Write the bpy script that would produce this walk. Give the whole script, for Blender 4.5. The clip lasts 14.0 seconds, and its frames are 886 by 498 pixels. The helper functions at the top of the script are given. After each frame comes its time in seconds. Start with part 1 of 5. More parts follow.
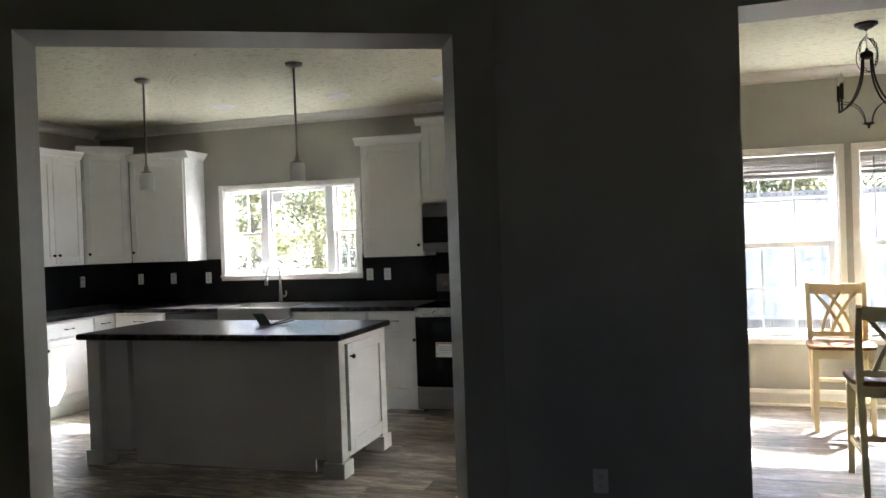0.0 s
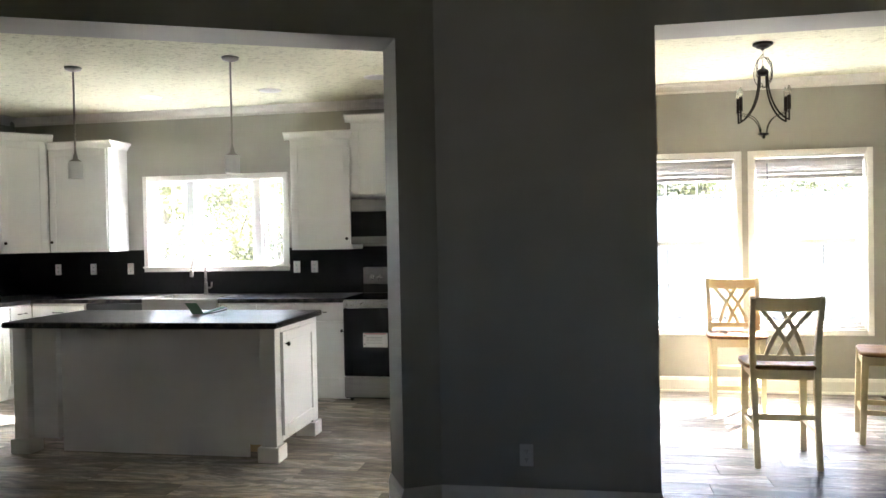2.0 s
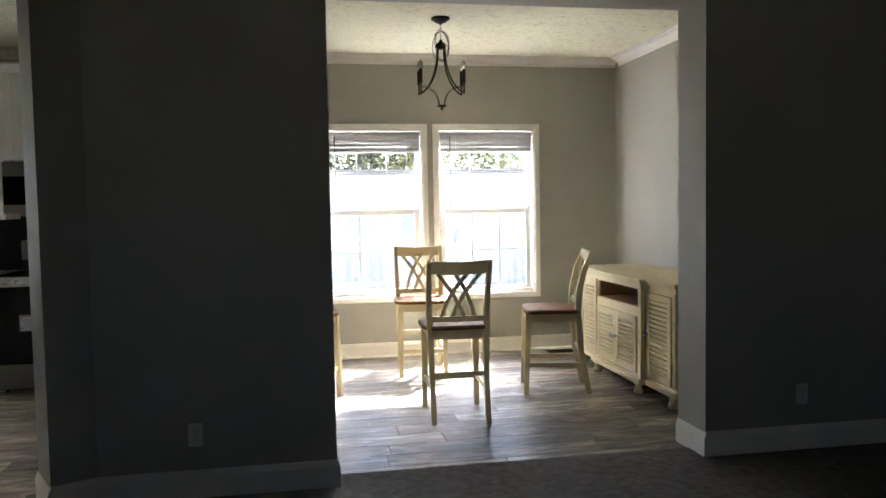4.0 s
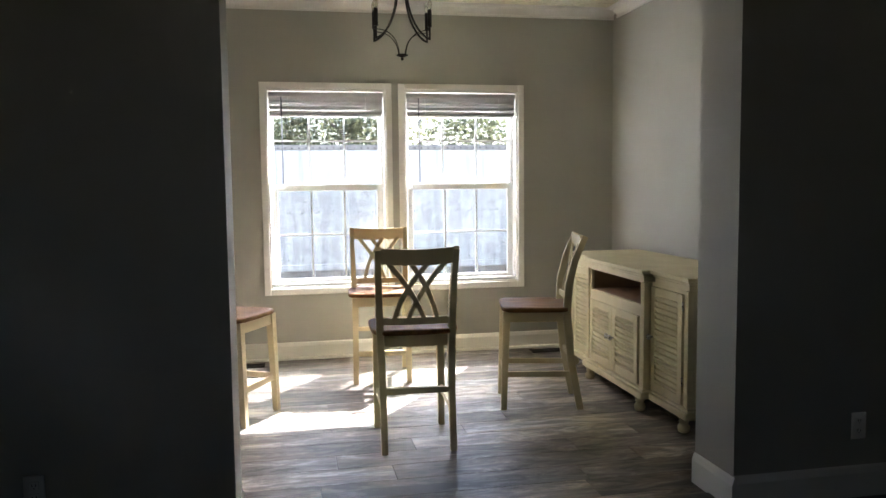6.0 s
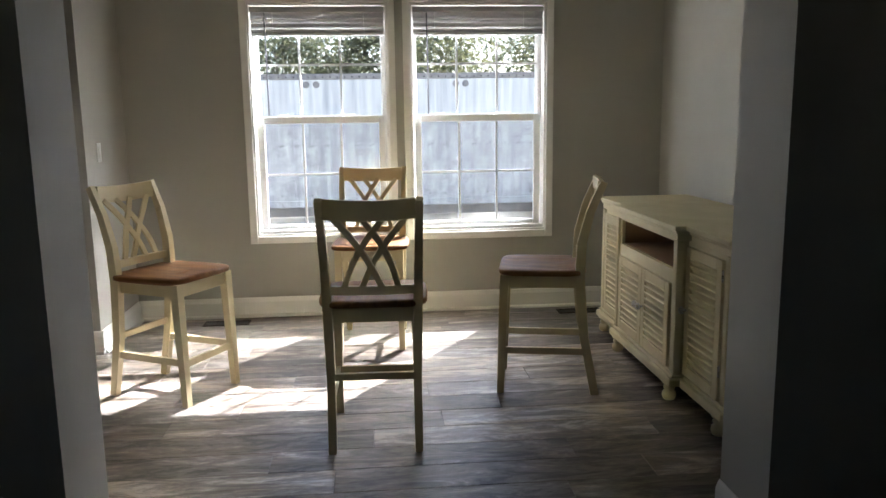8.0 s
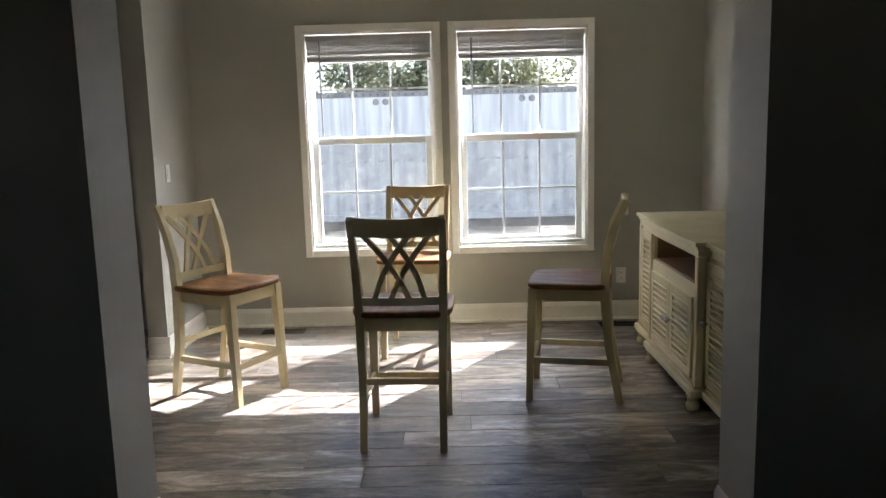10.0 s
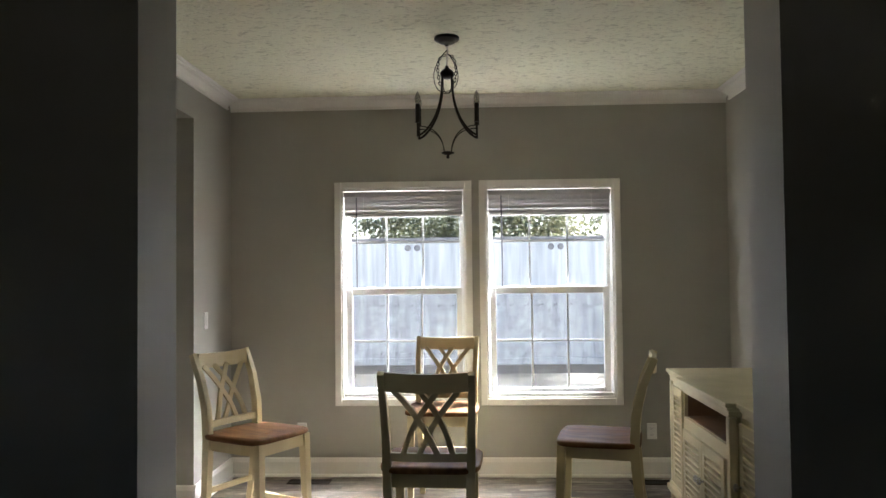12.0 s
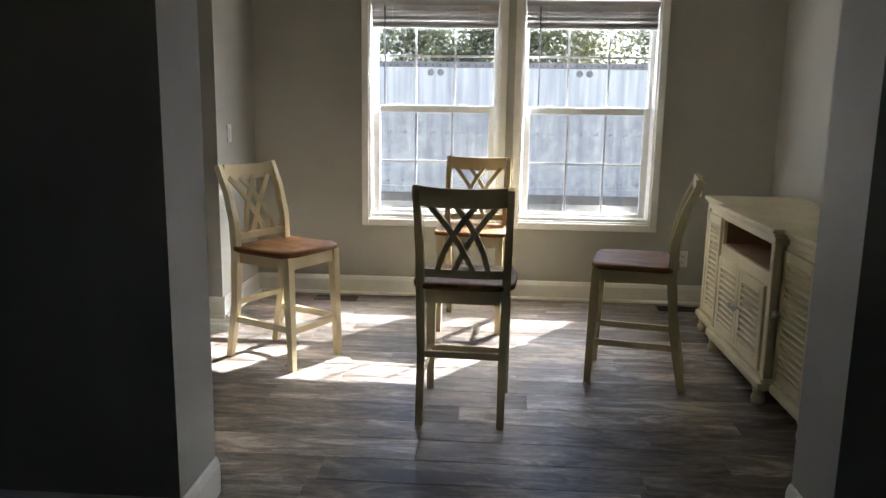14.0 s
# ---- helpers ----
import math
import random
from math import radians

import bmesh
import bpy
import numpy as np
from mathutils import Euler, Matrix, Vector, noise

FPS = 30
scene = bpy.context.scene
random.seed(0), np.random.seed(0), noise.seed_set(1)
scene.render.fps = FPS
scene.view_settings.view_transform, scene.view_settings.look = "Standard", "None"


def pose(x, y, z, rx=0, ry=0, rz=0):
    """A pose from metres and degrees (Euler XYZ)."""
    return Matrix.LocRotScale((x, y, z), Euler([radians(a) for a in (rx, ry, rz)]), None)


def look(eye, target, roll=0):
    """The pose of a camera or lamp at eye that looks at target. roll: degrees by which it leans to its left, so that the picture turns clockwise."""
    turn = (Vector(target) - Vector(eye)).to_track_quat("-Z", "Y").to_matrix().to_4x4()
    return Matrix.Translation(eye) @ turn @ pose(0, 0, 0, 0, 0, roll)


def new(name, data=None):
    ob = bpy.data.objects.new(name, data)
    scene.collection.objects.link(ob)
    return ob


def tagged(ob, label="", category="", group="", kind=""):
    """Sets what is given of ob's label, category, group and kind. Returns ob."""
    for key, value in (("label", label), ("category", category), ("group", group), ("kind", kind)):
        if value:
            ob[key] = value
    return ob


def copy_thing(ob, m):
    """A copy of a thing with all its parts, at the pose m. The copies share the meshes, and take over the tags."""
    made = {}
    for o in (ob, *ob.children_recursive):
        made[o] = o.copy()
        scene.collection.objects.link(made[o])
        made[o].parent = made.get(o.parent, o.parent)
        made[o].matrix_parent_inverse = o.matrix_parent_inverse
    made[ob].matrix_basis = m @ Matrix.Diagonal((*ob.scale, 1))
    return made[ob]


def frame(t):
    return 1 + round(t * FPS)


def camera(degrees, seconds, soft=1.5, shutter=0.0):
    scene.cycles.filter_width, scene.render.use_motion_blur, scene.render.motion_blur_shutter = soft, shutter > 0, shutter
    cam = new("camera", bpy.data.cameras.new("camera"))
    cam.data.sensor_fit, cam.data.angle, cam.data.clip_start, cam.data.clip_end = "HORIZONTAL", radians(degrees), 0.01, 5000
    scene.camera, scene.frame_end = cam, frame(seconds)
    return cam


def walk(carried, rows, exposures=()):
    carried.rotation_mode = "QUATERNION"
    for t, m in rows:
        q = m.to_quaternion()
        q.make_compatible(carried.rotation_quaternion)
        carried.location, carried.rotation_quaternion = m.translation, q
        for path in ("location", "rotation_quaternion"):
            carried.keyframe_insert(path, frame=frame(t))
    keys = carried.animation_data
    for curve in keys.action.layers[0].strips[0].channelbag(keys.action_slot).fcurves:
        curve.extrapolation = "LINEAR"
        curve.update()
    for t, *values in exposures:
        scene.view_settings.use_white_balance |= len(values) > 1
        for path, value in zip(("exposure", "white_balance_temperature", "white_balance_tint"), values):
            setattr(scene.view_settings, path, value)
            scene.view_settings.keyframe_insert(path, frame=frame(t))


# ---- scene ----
cam = camera(59.5, 14.0)
PATH = [
    (0, (0.203, 0.083, 1.476), (-0.382, 1.995, 1.453), -2.0),
    (0.5, (0.078, -0.092, 1.476), (-0.725, 1.738, 1.414), -2.3),
    (1, (0.062, -0.187, 1.471), (-0.72, 1.653, 1.414), -1.9),
    (1.5, (0.086, -0.202, 1.465), (-0.559, 1.69, 1.421), -1.5),
    (2, (0.132, -0.197, 1.448), (-0.232, 1.769, 1.414), -1.1),
    (2.5, (0.181, -0.187, 1.443), (0.068, 1.809, 1.411), -1.0),
    (3, (0.235, -0.159, 1.43), (0.337, 1.838, 1.373), -1.3),
    (3.5, (0.269, -0.139, 1.412), (0.519, 1.843, 1.315), -1.6),
    (4, (0.341, -0.042, 1.389), (0.697, 1.923, 1.278), -1.0),
    (4.2, (0.398, 0.027, 1.375), (0.8, 1.981, 1.228), -1.0),
    (6.3, (0.747, 1.134, 1.348), (1.121, 3.091, 1.176), -0.6),
    (6.5, (0.779, 1.247, 1.352), (1.148, 3.202, 1.152), -0.5),
    (7, (0.908, 1.466, 1.371), (1.27, 3.429, 1.259), -0.4),
    (7.5, (1.175, 1.576, 1.368), (1.52, 3.535, 1.156), -0.2),
    (8, (1.33, 1.743, 1.348), (1.503, 3.707, 1.012), -0.8),
    (8.2, (1.373, 1.778, 1.352), (1.519, 3.742, 1.003), -0.6),
    (10.3, (1.551, 1.44, 1.411), (1.523, 3.421, 1.135), -1.6),
    (10.5, (1.557, 1.41, 1.427), (1.53, 3.394, 1.178), -1.6),
    (11, (1.541, 1.404, 1.463), (1.51, 3.403, 1.398), -1.1),
    (11.5, (1.531, 1.415, 1.467), (1.48, 3.413, 1.53), -0.7),
    (12, (1.537, 1.408, 1.46), (1.447, 3.405, 1.526), -0.6),
    (12.5, (1.532, 1.42, 1.451), (1.415, 3.416, 1.449), -0.4),
    (13, (1.525, 1.428, 1.429), (1.386, 3.422, 1.356), -0.2),
    (13.5, (1.497, 1.448, 1.401), (1.346, 3.432, 1.201), 0.0),
    (14, (1.44, 1.588, 1.371), (1.308, 3.549, 1.005), 0.9),
]
LIGHT = [(0, 3.56), (0.5, 4.2), (1, 4.8), (1.5, 4.97), (2, 4.6), (2.5, 3.96), (3, 3.75), (3.5, 3.7), (4, 3.6), (6.5, 2.98), (7.5, 2.68), (8, 2.6), (10.5, 2.57), (12.5, 2.67), (13, 2.54), (14, 2.5)]
LIGHT = [(t, stops + 0.38, 5920, 15) for t, stops in LIGHT]
walk(cam, [(t, look(eye, target, roll)) for t, eye, target, roll in PATH], LIGHT)

# ---- light ----
world = bpy.data.worlds.new("sky")
scene.world = world
world.use_nodes = True
wn = world.node_tree.nodes
sky = wn.new("ShaderNodeTexSky")
sky.sky_type, sky.sun_disc = "NISHITA", False
sky.sun_elevation, sky.sun_rotation = radians(40), radians(34.6)
wn["Background"].inputs["Strength"].default_value = 0.05
world.node_tree.links.new(sky.outputs[0], wn["Background"].inputs["Color"])
sun = new("sun", bpy.data.lights.new("sun", "SUN"))
sun.data.energy, sun.data.angle, sun.data.color = 5.0, radians(0.5), (1.0, 0.98, 0.95)
sun.matrix_world = look((6.9, 10, 10.2), (0, 0, 0))


# ---- materials ----
def nodes_of(name):
    m = bpy.data.materials.new(name)
    m.use_nodes = True
    t = m.node_tree
    return m, t.nodes, t.links, t.nodes["Principled BSDF"]


def surface(name, c1, c2, scale=6, rough=0.5, bump=0.1, fine=120, metal=0.0, stretch=(1, 1, 1), spread=0.12, coat=0.0, distance=0.002):
    """Two colours mixed by large stains, with fine grain in relief and gloss."""
    m, n, l, p = nodes_of(name)
    co = n.new("ShaderNodeTexCoord")
    mp = n.new("ShaderNodeMapping")
    mp.inputs["Scale"].default_value = stretch
    l.new(co.outputs["Object"], mp.inputs["Vector"])
    big = n.new("ShaderNodeTexNoise")
    big.inputs["Scale"].default_value, big.inputs["Detail"].default_value = scale, 6
    small = n.new("ShaderNodeTexNoise")
    small.inputs["Scale"].default_value, small.inputs["Detail"].default_value = fine, 3
    l.new(mp.outputs[0], big.inputs["Vector"])
    l.new(mp.outputs[0], small.inputs["Vector"])
    mix = n.new("ShaderNodeMix")
    mix.data_type = "RGBA"
    mix.inputs[6].default_value, mix.inputs[7].default_value = (*c1, 1), (*c2, 1)
    r = n.new("ShaderNodeMapRange")
    r.inputs[1].default_value, r.inputs[2].default_value = 0.5 - spread * 2, 0.5 + spread * 2
    l.new(big.outputs[0], r.inputs[0])
    l.new(r.outputs[0], mix.inputs[0])
    l.new(mix.outputs[2], p.inputs["Base Color"])
    rr = n.new("ShaderNodeMapRange")
    rr.inputs[3].default_value, rr.inputs[4].default_value = max(0.02, rough - 0.08), min(1, rough + 0.08)
    l.new(small.outputs[0], rr.inputs[0])
    l.new(rr.outputs[0], p.inputs["Roughness"])
    b = n.new("ShaderNodeBump")
    b.inputs["Strength"].default_value, b.inputs["Distance"].default_value = bump, distance
    l.new(small.outputs[0], b.inputs["Height"])
    l.new(b.outputs[0], p.inputs["Normal"])
    p.inputs["Metallic"].default_value, p.inputs["Coat Weight"].default_value = metal, coat
    return m


WALL = surface("greige_wall_paint", (0.372, 0.36, 0.312), (0.41, 0.397, 0.348), 1.5, 0.62, 0.12, 160)
TRIM = surface("white_trim_paint", (0.79, 0.775, 0.72), (0.85, 0.835, 0.785), 3, 0.4, 0.05, 90)
CABINET = surface("white_cabinet_paint", (0.83, 0.83, 0.8), (0.88, 0.88, 0.85), 2, 0.38, 0.05, 110)
# island front only: a greyer tone than the cabinet white of its back and end
ISLAND = surface("pale_grey_island_front", (0.7, 0.69, 0.66), (0.76, 0.75, 0.72), 2, 0.5, 0.05, 110)
VINYL = surface("white_vinyl", (0.8, 0.8, 0.78), (0.84, 0.84, 0.82), 4, 0.35, 0.03, 90)
CREAM = surface("cream_chair_paint", (0.6, 0.505, 0.285), (0.69, 0.595, 0.375), 7, 0.42, 0.08, 70, stretch=(1, 1, 0.4))
SIDE = surface("cream_distressed_paint", (0.6, 0.515, 0.295), (0.73, 0.64, 0.415), 5, 0.5, 0.12, 60, stretch=(1, 1, 0.5))
SEAT = surface("brown_stained_seat_wood", (0.095, 0.04, 0.013), (0.29, 0.143, 0.047), 5, 0.52, 0.15, 40, stretch=(7, 0.7, 4), spread=0.17)
SEAT.node_tree.nodes["Principled BSDF"].inputs["Specular IOR Level"].default_value = 0.12
PINE = surface("raw_pine_board", (0.5, 0.37, 0.22), (0.62, 0.48, 0.31), 4, 0.7, 0.1, 50, stretch=(0.4, 3, 3))
INNER = surface("brown_cabinet_inside", (0.2, 0.11, 0.06), (0.3, 0.17, 0.1), 4, 0.6, 0.1, 40, stretch=(1, 0.4, 6))
IRON = surface("dark_bronze_iron", (0.016, 0.013, 0.012), (0.03, 0.024, 0.02), 14, 0.42, 0.15, 90, metal=0.7)
STEEL = surface("brushed_stainless", (0.27, 0.26, 0.245), (0.34, 0.33, 0.31), 5, 0.3, 0.04, 200, metal=1.0, stretch=(0.3, 1, 8))
NICKEL = surface("brushed_nickel", (0.5, 0.48, 0.45), (0.58, 0.56, 0.52), 8, 0.28, 0.03, 120, metal=1.0)
BLACKGLASS = surface("black_oven_glass", (0.006, 0.006, 0.007), (0.01, 0.01, 0.011), 3, 0.12, 0.0, 50)
BLACKGLASS.node_tree.nodes["Principled BSDF"].inputs["Specular IOR Level"].default_value = 0.25
BLACK = surface("black_plastic", (0.012, 0.012, 0.012), (0.02, 0.02, 0.02), 6, 0.4, 0.08, 90)
KNOB = surface("dark_knob_metal", (0.03, 0.027, 0.024), (0.05, 0.045, 0.04), 9, 0.35, 0.05, 90, metal=0.8)
PLATE = surface("white_plastic_plate", (0.72, 0.72, 0.69), (0.78, 0.78, 0.75), 8, 0.35, 0.02, 60)
AGED = surface("aged_nickel", (0.28, 0.26, 0.235), (0.36, 0.34, 0.305), 8, 0.32, 0.05, 120, metal=1.0)
OPAL = surface("frosted_opal_glass", (0.72, 0.72, 0.69), (0.8, 0.8, 0.77), 8, 0.3, 0.03, 60)
VENT = surface("brown_floor_register", (0.03, 0.022, 0.017), (0.05, 0.038, 0.028), 9, 0.75, 0.1, 60)
VENT.node_tree.nodes["Principled BSDF"].inputs["Specular IOR Level"].default_value = 0.15
SLAT = surface("pale_grey_blind_slats", (0.5, 0.49, 0.475), (0.6, 0.59, 0.575), 3, 0.45, 0.05, 60)


def let_light_through(m, share):
    """Thin plastic: part of the light passes through, tinted by the colour."""
    n, l = m.node_tree.nodes, m.node_tree.links
    p = n["Principled BSDF"]
    t = n.new("ShaderNodeBsdfTranslucent")
    l.new(p.inputs["Base Color"].links[0].from_socket, t.inputs["Color"])
    sh = n.new("ShaderNodeMixShader")
    sh.inputs[0].default_value = share
    l.new(p.outputs[0], sh.inputs[1])
    l.new(t.outputs[0], sh.inputs[2])
    l.new(sh.outputs[0], n["Material Output"].inputs["Surface"])


let_light_through(SLAT, 0.1)
let_light_through(OPAL, 0.5)
SPLASH = surface("plain_black_laminate", (0.008, 0.008, 0.009), (0.013, 0.013, 0.014), 3, 0.3, 0.0, 90)
SPLASH.node_tree.nodes["Principled BSDF"].inputs["Specular IOR Level"].default_value = 0.22
WAND = surface("smoked_plastic_wand", (0.16, 0.16, 0.165), (0.22, 0.22, 0.225), 6, 0.3, 0.02, 60)
PAPER = surface("white_paper", (0.75, 0.75, 0.74), (0.8, 0.8, 0.79), 9, 0.7, 0.05, 80)
RED = surface("red_print", (0.4, 0.06, 0.05), (0.5, 0.08, 0.06), 9, 0.7, 0.02, 80)
GREYPRINT = surface("grey_print", (0.25, 0.25, 0.25), (0.3, 0.3, 0.3), 9, 0.7, 0.02, 80)
GREEN = surface("dark_green_print", (0.012, 0.05, 0.02), (0.02, 0.075, 0.03), 9, 0.6, 0.03, 40)
TRAILER = surface("weathered_white_trailer_skin", (0.4, 0.415, 0.44), (0.8, 0.795, 0.775), 2.2, 0.45, 0.15, 40, stretch=(3.2, 1, 0.22), spread=0.12)
RAIL = surface("grimy_trailer_rail", (0.16, 0.15, 0.15), (0.32, 0.3, 0.29), 6, 0.6, 0.2, 60)
RUBBER = surface("black_tyre_rubber", (0.02, 0.02, 0.02), (0.035, 0.035, 0.035), 6, 0.8, 0.2, 60)
GRASS = surface("sandy_yard_ground", (0.24, 0.22, 0.17), (0.36, 0.335, 0.27), 1.2, 0.95, 0.6, 30, distance=0.03)
BARK = surface("grey_bark", (0.1, 0.08, 0.06), (0.22, 0.19, 0.15), 6, 0.9, 0.5, 40, stretch=(1, 1, 0.2), distance=0.01)
SIDING = surface("pale_siding", (0.6, 0.6, 0.57), (0.66, 0.66, 0.63), 2, 0.6, 0.1, 60)


def counter_stone():
    m, n, l, p = nodes_of("black_marbled_laminate")
    p.inputs["Specular IOR Level"].default_value = 0.26
    co = n.new("ShaderNodeTexCoord")
    a = n.new("ShaderNodeTexNoise")
    a.inputs["Scale"].default_value, a.inputs["Detail"].default_value, a.inputs["Distortion"].default_value = 2.2, 9, 2.5
    l.new(co.outputs["Object"], a.inputs["Vector"])
    r = n.new("ShaderNodeValToRGB")
    e = r.color_ramp.elements
    e[0].position, e[0].color = 0.46, (0.008, 0.008, 0.009, 1)
    e[1].position, e[1].color = 0.56, (0.012, 0.012, 0.013, 1)
    v = e.new(0.505)
    v.color = (0.07, 0.058, 0.046, 1)
    l.new(a.outputs[0], r.inputs[0])
    l.new(r.outputs[0], p.inputs["Base Color"])
    f = n.new("ShaderNodeTexNoise")
    f.inputs["Scale"].default_value = 90
    l.new(co.outputs["Object"], f.inputs["Vector"])
    rr = n.new("ShaderNodeMapRange")
    rr.inputs[3].default_value, rr.inputs[4].default_value = 0.22, 0.36
    l.new(f.outputs[0], rr.inputs[0])
    l.new(rr.outputs[0], p.inputs["Roughness"])
    b = n.new("ShaderNodeBump")
    b.inputs["Strength"].default_value, b.inputs["Distance"].default_value = 0.12, 0.001
    l.new(f.outputs[0], b.inputs["Height"])
    l.new(b.outputs[0], p.inputs["Normal"])
    return m


def ceiling_texture():
    m, n, l, p = nodes_of("stippled_ceiling")
    co = n.new("ShaderNodeTexCoord")
    a = n.new("ShaderNodeTexNoise")
    a.inputs["Scale"].default_value, a.inputs["Detail"].default_value, a.inputs["Distortion"].default_value = 20, 6, 1.2
    mp = n.new("ShaderNodeMapping")
    mp.inputs["Scale"].default_value = (1.0, 2.2, 1.0)
    l.new(co.outputs["Object"], mp.inputs["Vector"])
    l.new(mp.outputs[0], a.inputs["Vector"])
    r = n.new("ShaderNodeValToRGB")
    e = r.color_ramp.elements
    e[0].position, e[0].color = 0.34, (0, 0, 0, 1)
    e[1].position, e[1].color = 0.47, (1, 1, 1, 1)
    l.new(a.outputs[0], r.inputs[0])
    f = n.new("ShaderNodeTexNoise")
    f.inputs["Scale"].default_value, f.inputs["Detail"].default_value = 45, 4
    l.new(co.outputs["Object"], f.inputs["Vector"])
    add = n.new("ShaderNodeMath")
    add.operation = "MULTIPLY_ADD"
    add.inputs[1].default_value = 0.5
    l.new(f.outputs[0], add.inputs[0])
    l.new(r.outputs[0], add.inputs[2])
    b = n.new("ShaderNodeBump")
    b.inputs["Strength"].default_value, b.inputs["Distance"].default_value = 0.65, 0.01
    l.new(add.outputs[0], b.inputs["Height"])
    l.new(b.outputs[0], p.inputs["Normal"])
    # shade in the stipple's hollows is put into the colour, by the relief mask
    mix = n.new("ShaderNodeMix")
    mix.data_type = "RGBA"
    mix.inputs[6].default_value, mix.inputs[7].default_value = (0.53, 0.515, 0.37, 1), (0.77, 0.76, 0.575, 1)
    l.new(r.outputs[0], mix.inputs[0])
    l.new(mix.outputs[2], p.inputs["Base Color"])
    p.inputs["Roughness"].default_value = 0.9
    return m


def plank_wood():
    m, n, l, p = nodes_of("weathered_grey_brown_plank")
    co = n.new("ShaderNodeTexCoord")
    info = n.new("ShaderNodeObjectInfo")
    w = n.new("ShaderNodeMath")
    w.operation = "MULTIPLY"
    w.inputs[1].default_value = 60
    l.new(info.outputs["Random"], w.inputs[0])

    def grain(sx, sy, detail, rough):
        mp = n.new("ShaderNodeMapping")
        mp.inputs["Scale"].default_value = (sx, sy, 1)
        l.new(co.outputs["Object"], mp.inputs["Vector"])
        t = n.new("ShaderNodeTexNoise")
        t.noise_dimensions = "4D"
        t.inputs["Scale"].default_value, t.inputs["Detail"].default_value, t.inputs["Roughness"].default_value = 1, detail, rough
        t.inputs["Distortion"].default_value = 0.9
        l.new(mp.outputs[0], t.inputs["Vector"])
        l.new(w.outputs[0], t.inputs["W"])
        return t

    broad, streak, patch = grain(2.8, 11, 8, 0.72), grain(12, 50, 6, 0.74), grain(1.3, 5, 5, 0.65)
    mixf = n.new("ShaderNodeMath")
    mixf.operation = "MULTIPLY_ADD"
    mixf.inputs[1].default_value = 0.22
    half = n.new("ShaderNodeMath")
    half.operation = "MULTIPLY"
    half.inputs[1].default_value = 0.82
    l.new(broad.outputs[0], half.inputs[0])
    l.new(streak.outputs[0], mixf.inputs[0])
    l.new(half.outputs[0], mixf.inputs[2])
    tone = n.new("ShaderNodeMath")
    tone.operation = "MULTIPLY_ADD"
    tone.inputs[1].default_value, tone.inputs[2].default_value = 0.13, -0.075
    l.new(info.outputs["Random"], tone.inputs[0])
    s = n.new("ShaderNodeMath")
    l.new(mixf.outputs[0], s.inputs[0])
    l.new(tone.outputs[0], s.inputs[1])
    r = n.new("ShaderNodeValToRGB")
    e = r.color_ramp.elements
    e[0].position, e[0].color = 0.41, (0.056, 0.045, 0.036, 1)
    e[1].position, e[1].color = 0.62, (0.52, 0.485, 0.435, 1)
    for at, c in ((0.455, (0.125, 0.109, 0.092, 1)), (0.51, (0.18, 0.163, 0.143, 1)), (0.56, (0.285, 0.264, 0.238, 1))):
        e.new(at).color = c
    l.new(s.outputs[0], r.inputs[0])
    pr = n.new("ShaderNodeMapRange")
    pr.inputs[1].default_value, pr.inputs[2].default_value = 0.36, 0.6
    l.new(patch.outputs[0], pr.inputs[0])
    brown = n.new("ShaderNodeMix")
    brown.data_type, brown.blend_type = "RGBA", "MULTIPLY"
    brown.inputs[7].default_value = (0.945, 0.82, 0.655, 1)
    l.new(pr.outputs[0], brown.inputs[0])
    l.new(r.outputs[0], brown.inputs[6])
    l.new(brown.outputs[2], p.inputs["Base Color"])
    rr = n.new("ShaderNodeMapRange")
    rr.inputs[3].default_value, rr.inputs[4].default_value = 0.33, 0.48
    p.inputs["Specular IOR Level"].default_value = 0.45
    l.new(streak.outputs[0], rr.inputs[0])
    l.new(rr.outputs[0], p.inputs["Roughness"])
    b = n.new("ShaderNodeBump")
    b.inputs["Strength"].default_value, b.inputs["Distance"].default_value = 0.25, 0.002
    l.new(streak.outputs[0], b.inputs["Height"])
    l.new(b.outputs[0], p.inputs["Normal"])
    return m


def clear_glass():
    m, n, l, p = nodes_of("window_glass")
    p.inputs["Transmission Weight"].default_value = 1
    p.inputs["Roughness"].default_value = 0
    p.inputs["IOR"].default_value = 1.45
    p.inputs["Base Color"].default_value = (0.97, 0.99, 0.98, 1)
    return m


def bulb_glass():
    m, n, l, p = nodes_of("clear_bulb_glass")
    p.inputs["Transmission Weight"].default_value = 0.75
    p.inputs["Roughness"].default_value = 0.15
    p.inputs["Base Color"].default_value = (0.9, 0.88, 0.82, 1)
    return m


def insect_screen():
    m, n, l, p = nodes_of("insect_screen_mesh")
    p.inputs["Base Color"].default_value = (0.16, 0.16, 0.165, 1)
    p.inputs["Roughness"].default_value = 0.8
    co = n.new("ShaderNodeTexCoord")
    t = n.new("ShaderNodeTexNoise")
    t.inputs["Scale"].default_value, t.inputs["Detail"].default_value, t.inputs["Roughness"].default_value = 11, 10, 0.75
    l.new(co.outputs["Object"], t.inputs["Vector"])
    r = n.new("ShaderNodeMapRange")
    r.inputs[1].default_value, r.inputs[2].default_value = 0.3, 0.7
    r.inputs[3].default_value, r.inputs[4].default_value = 0.1, 0.32
    l.new(t.outputs[0], r.inputs[0])
    l.new(r.outputs[0], p.inputs["Alpha"])
    return m


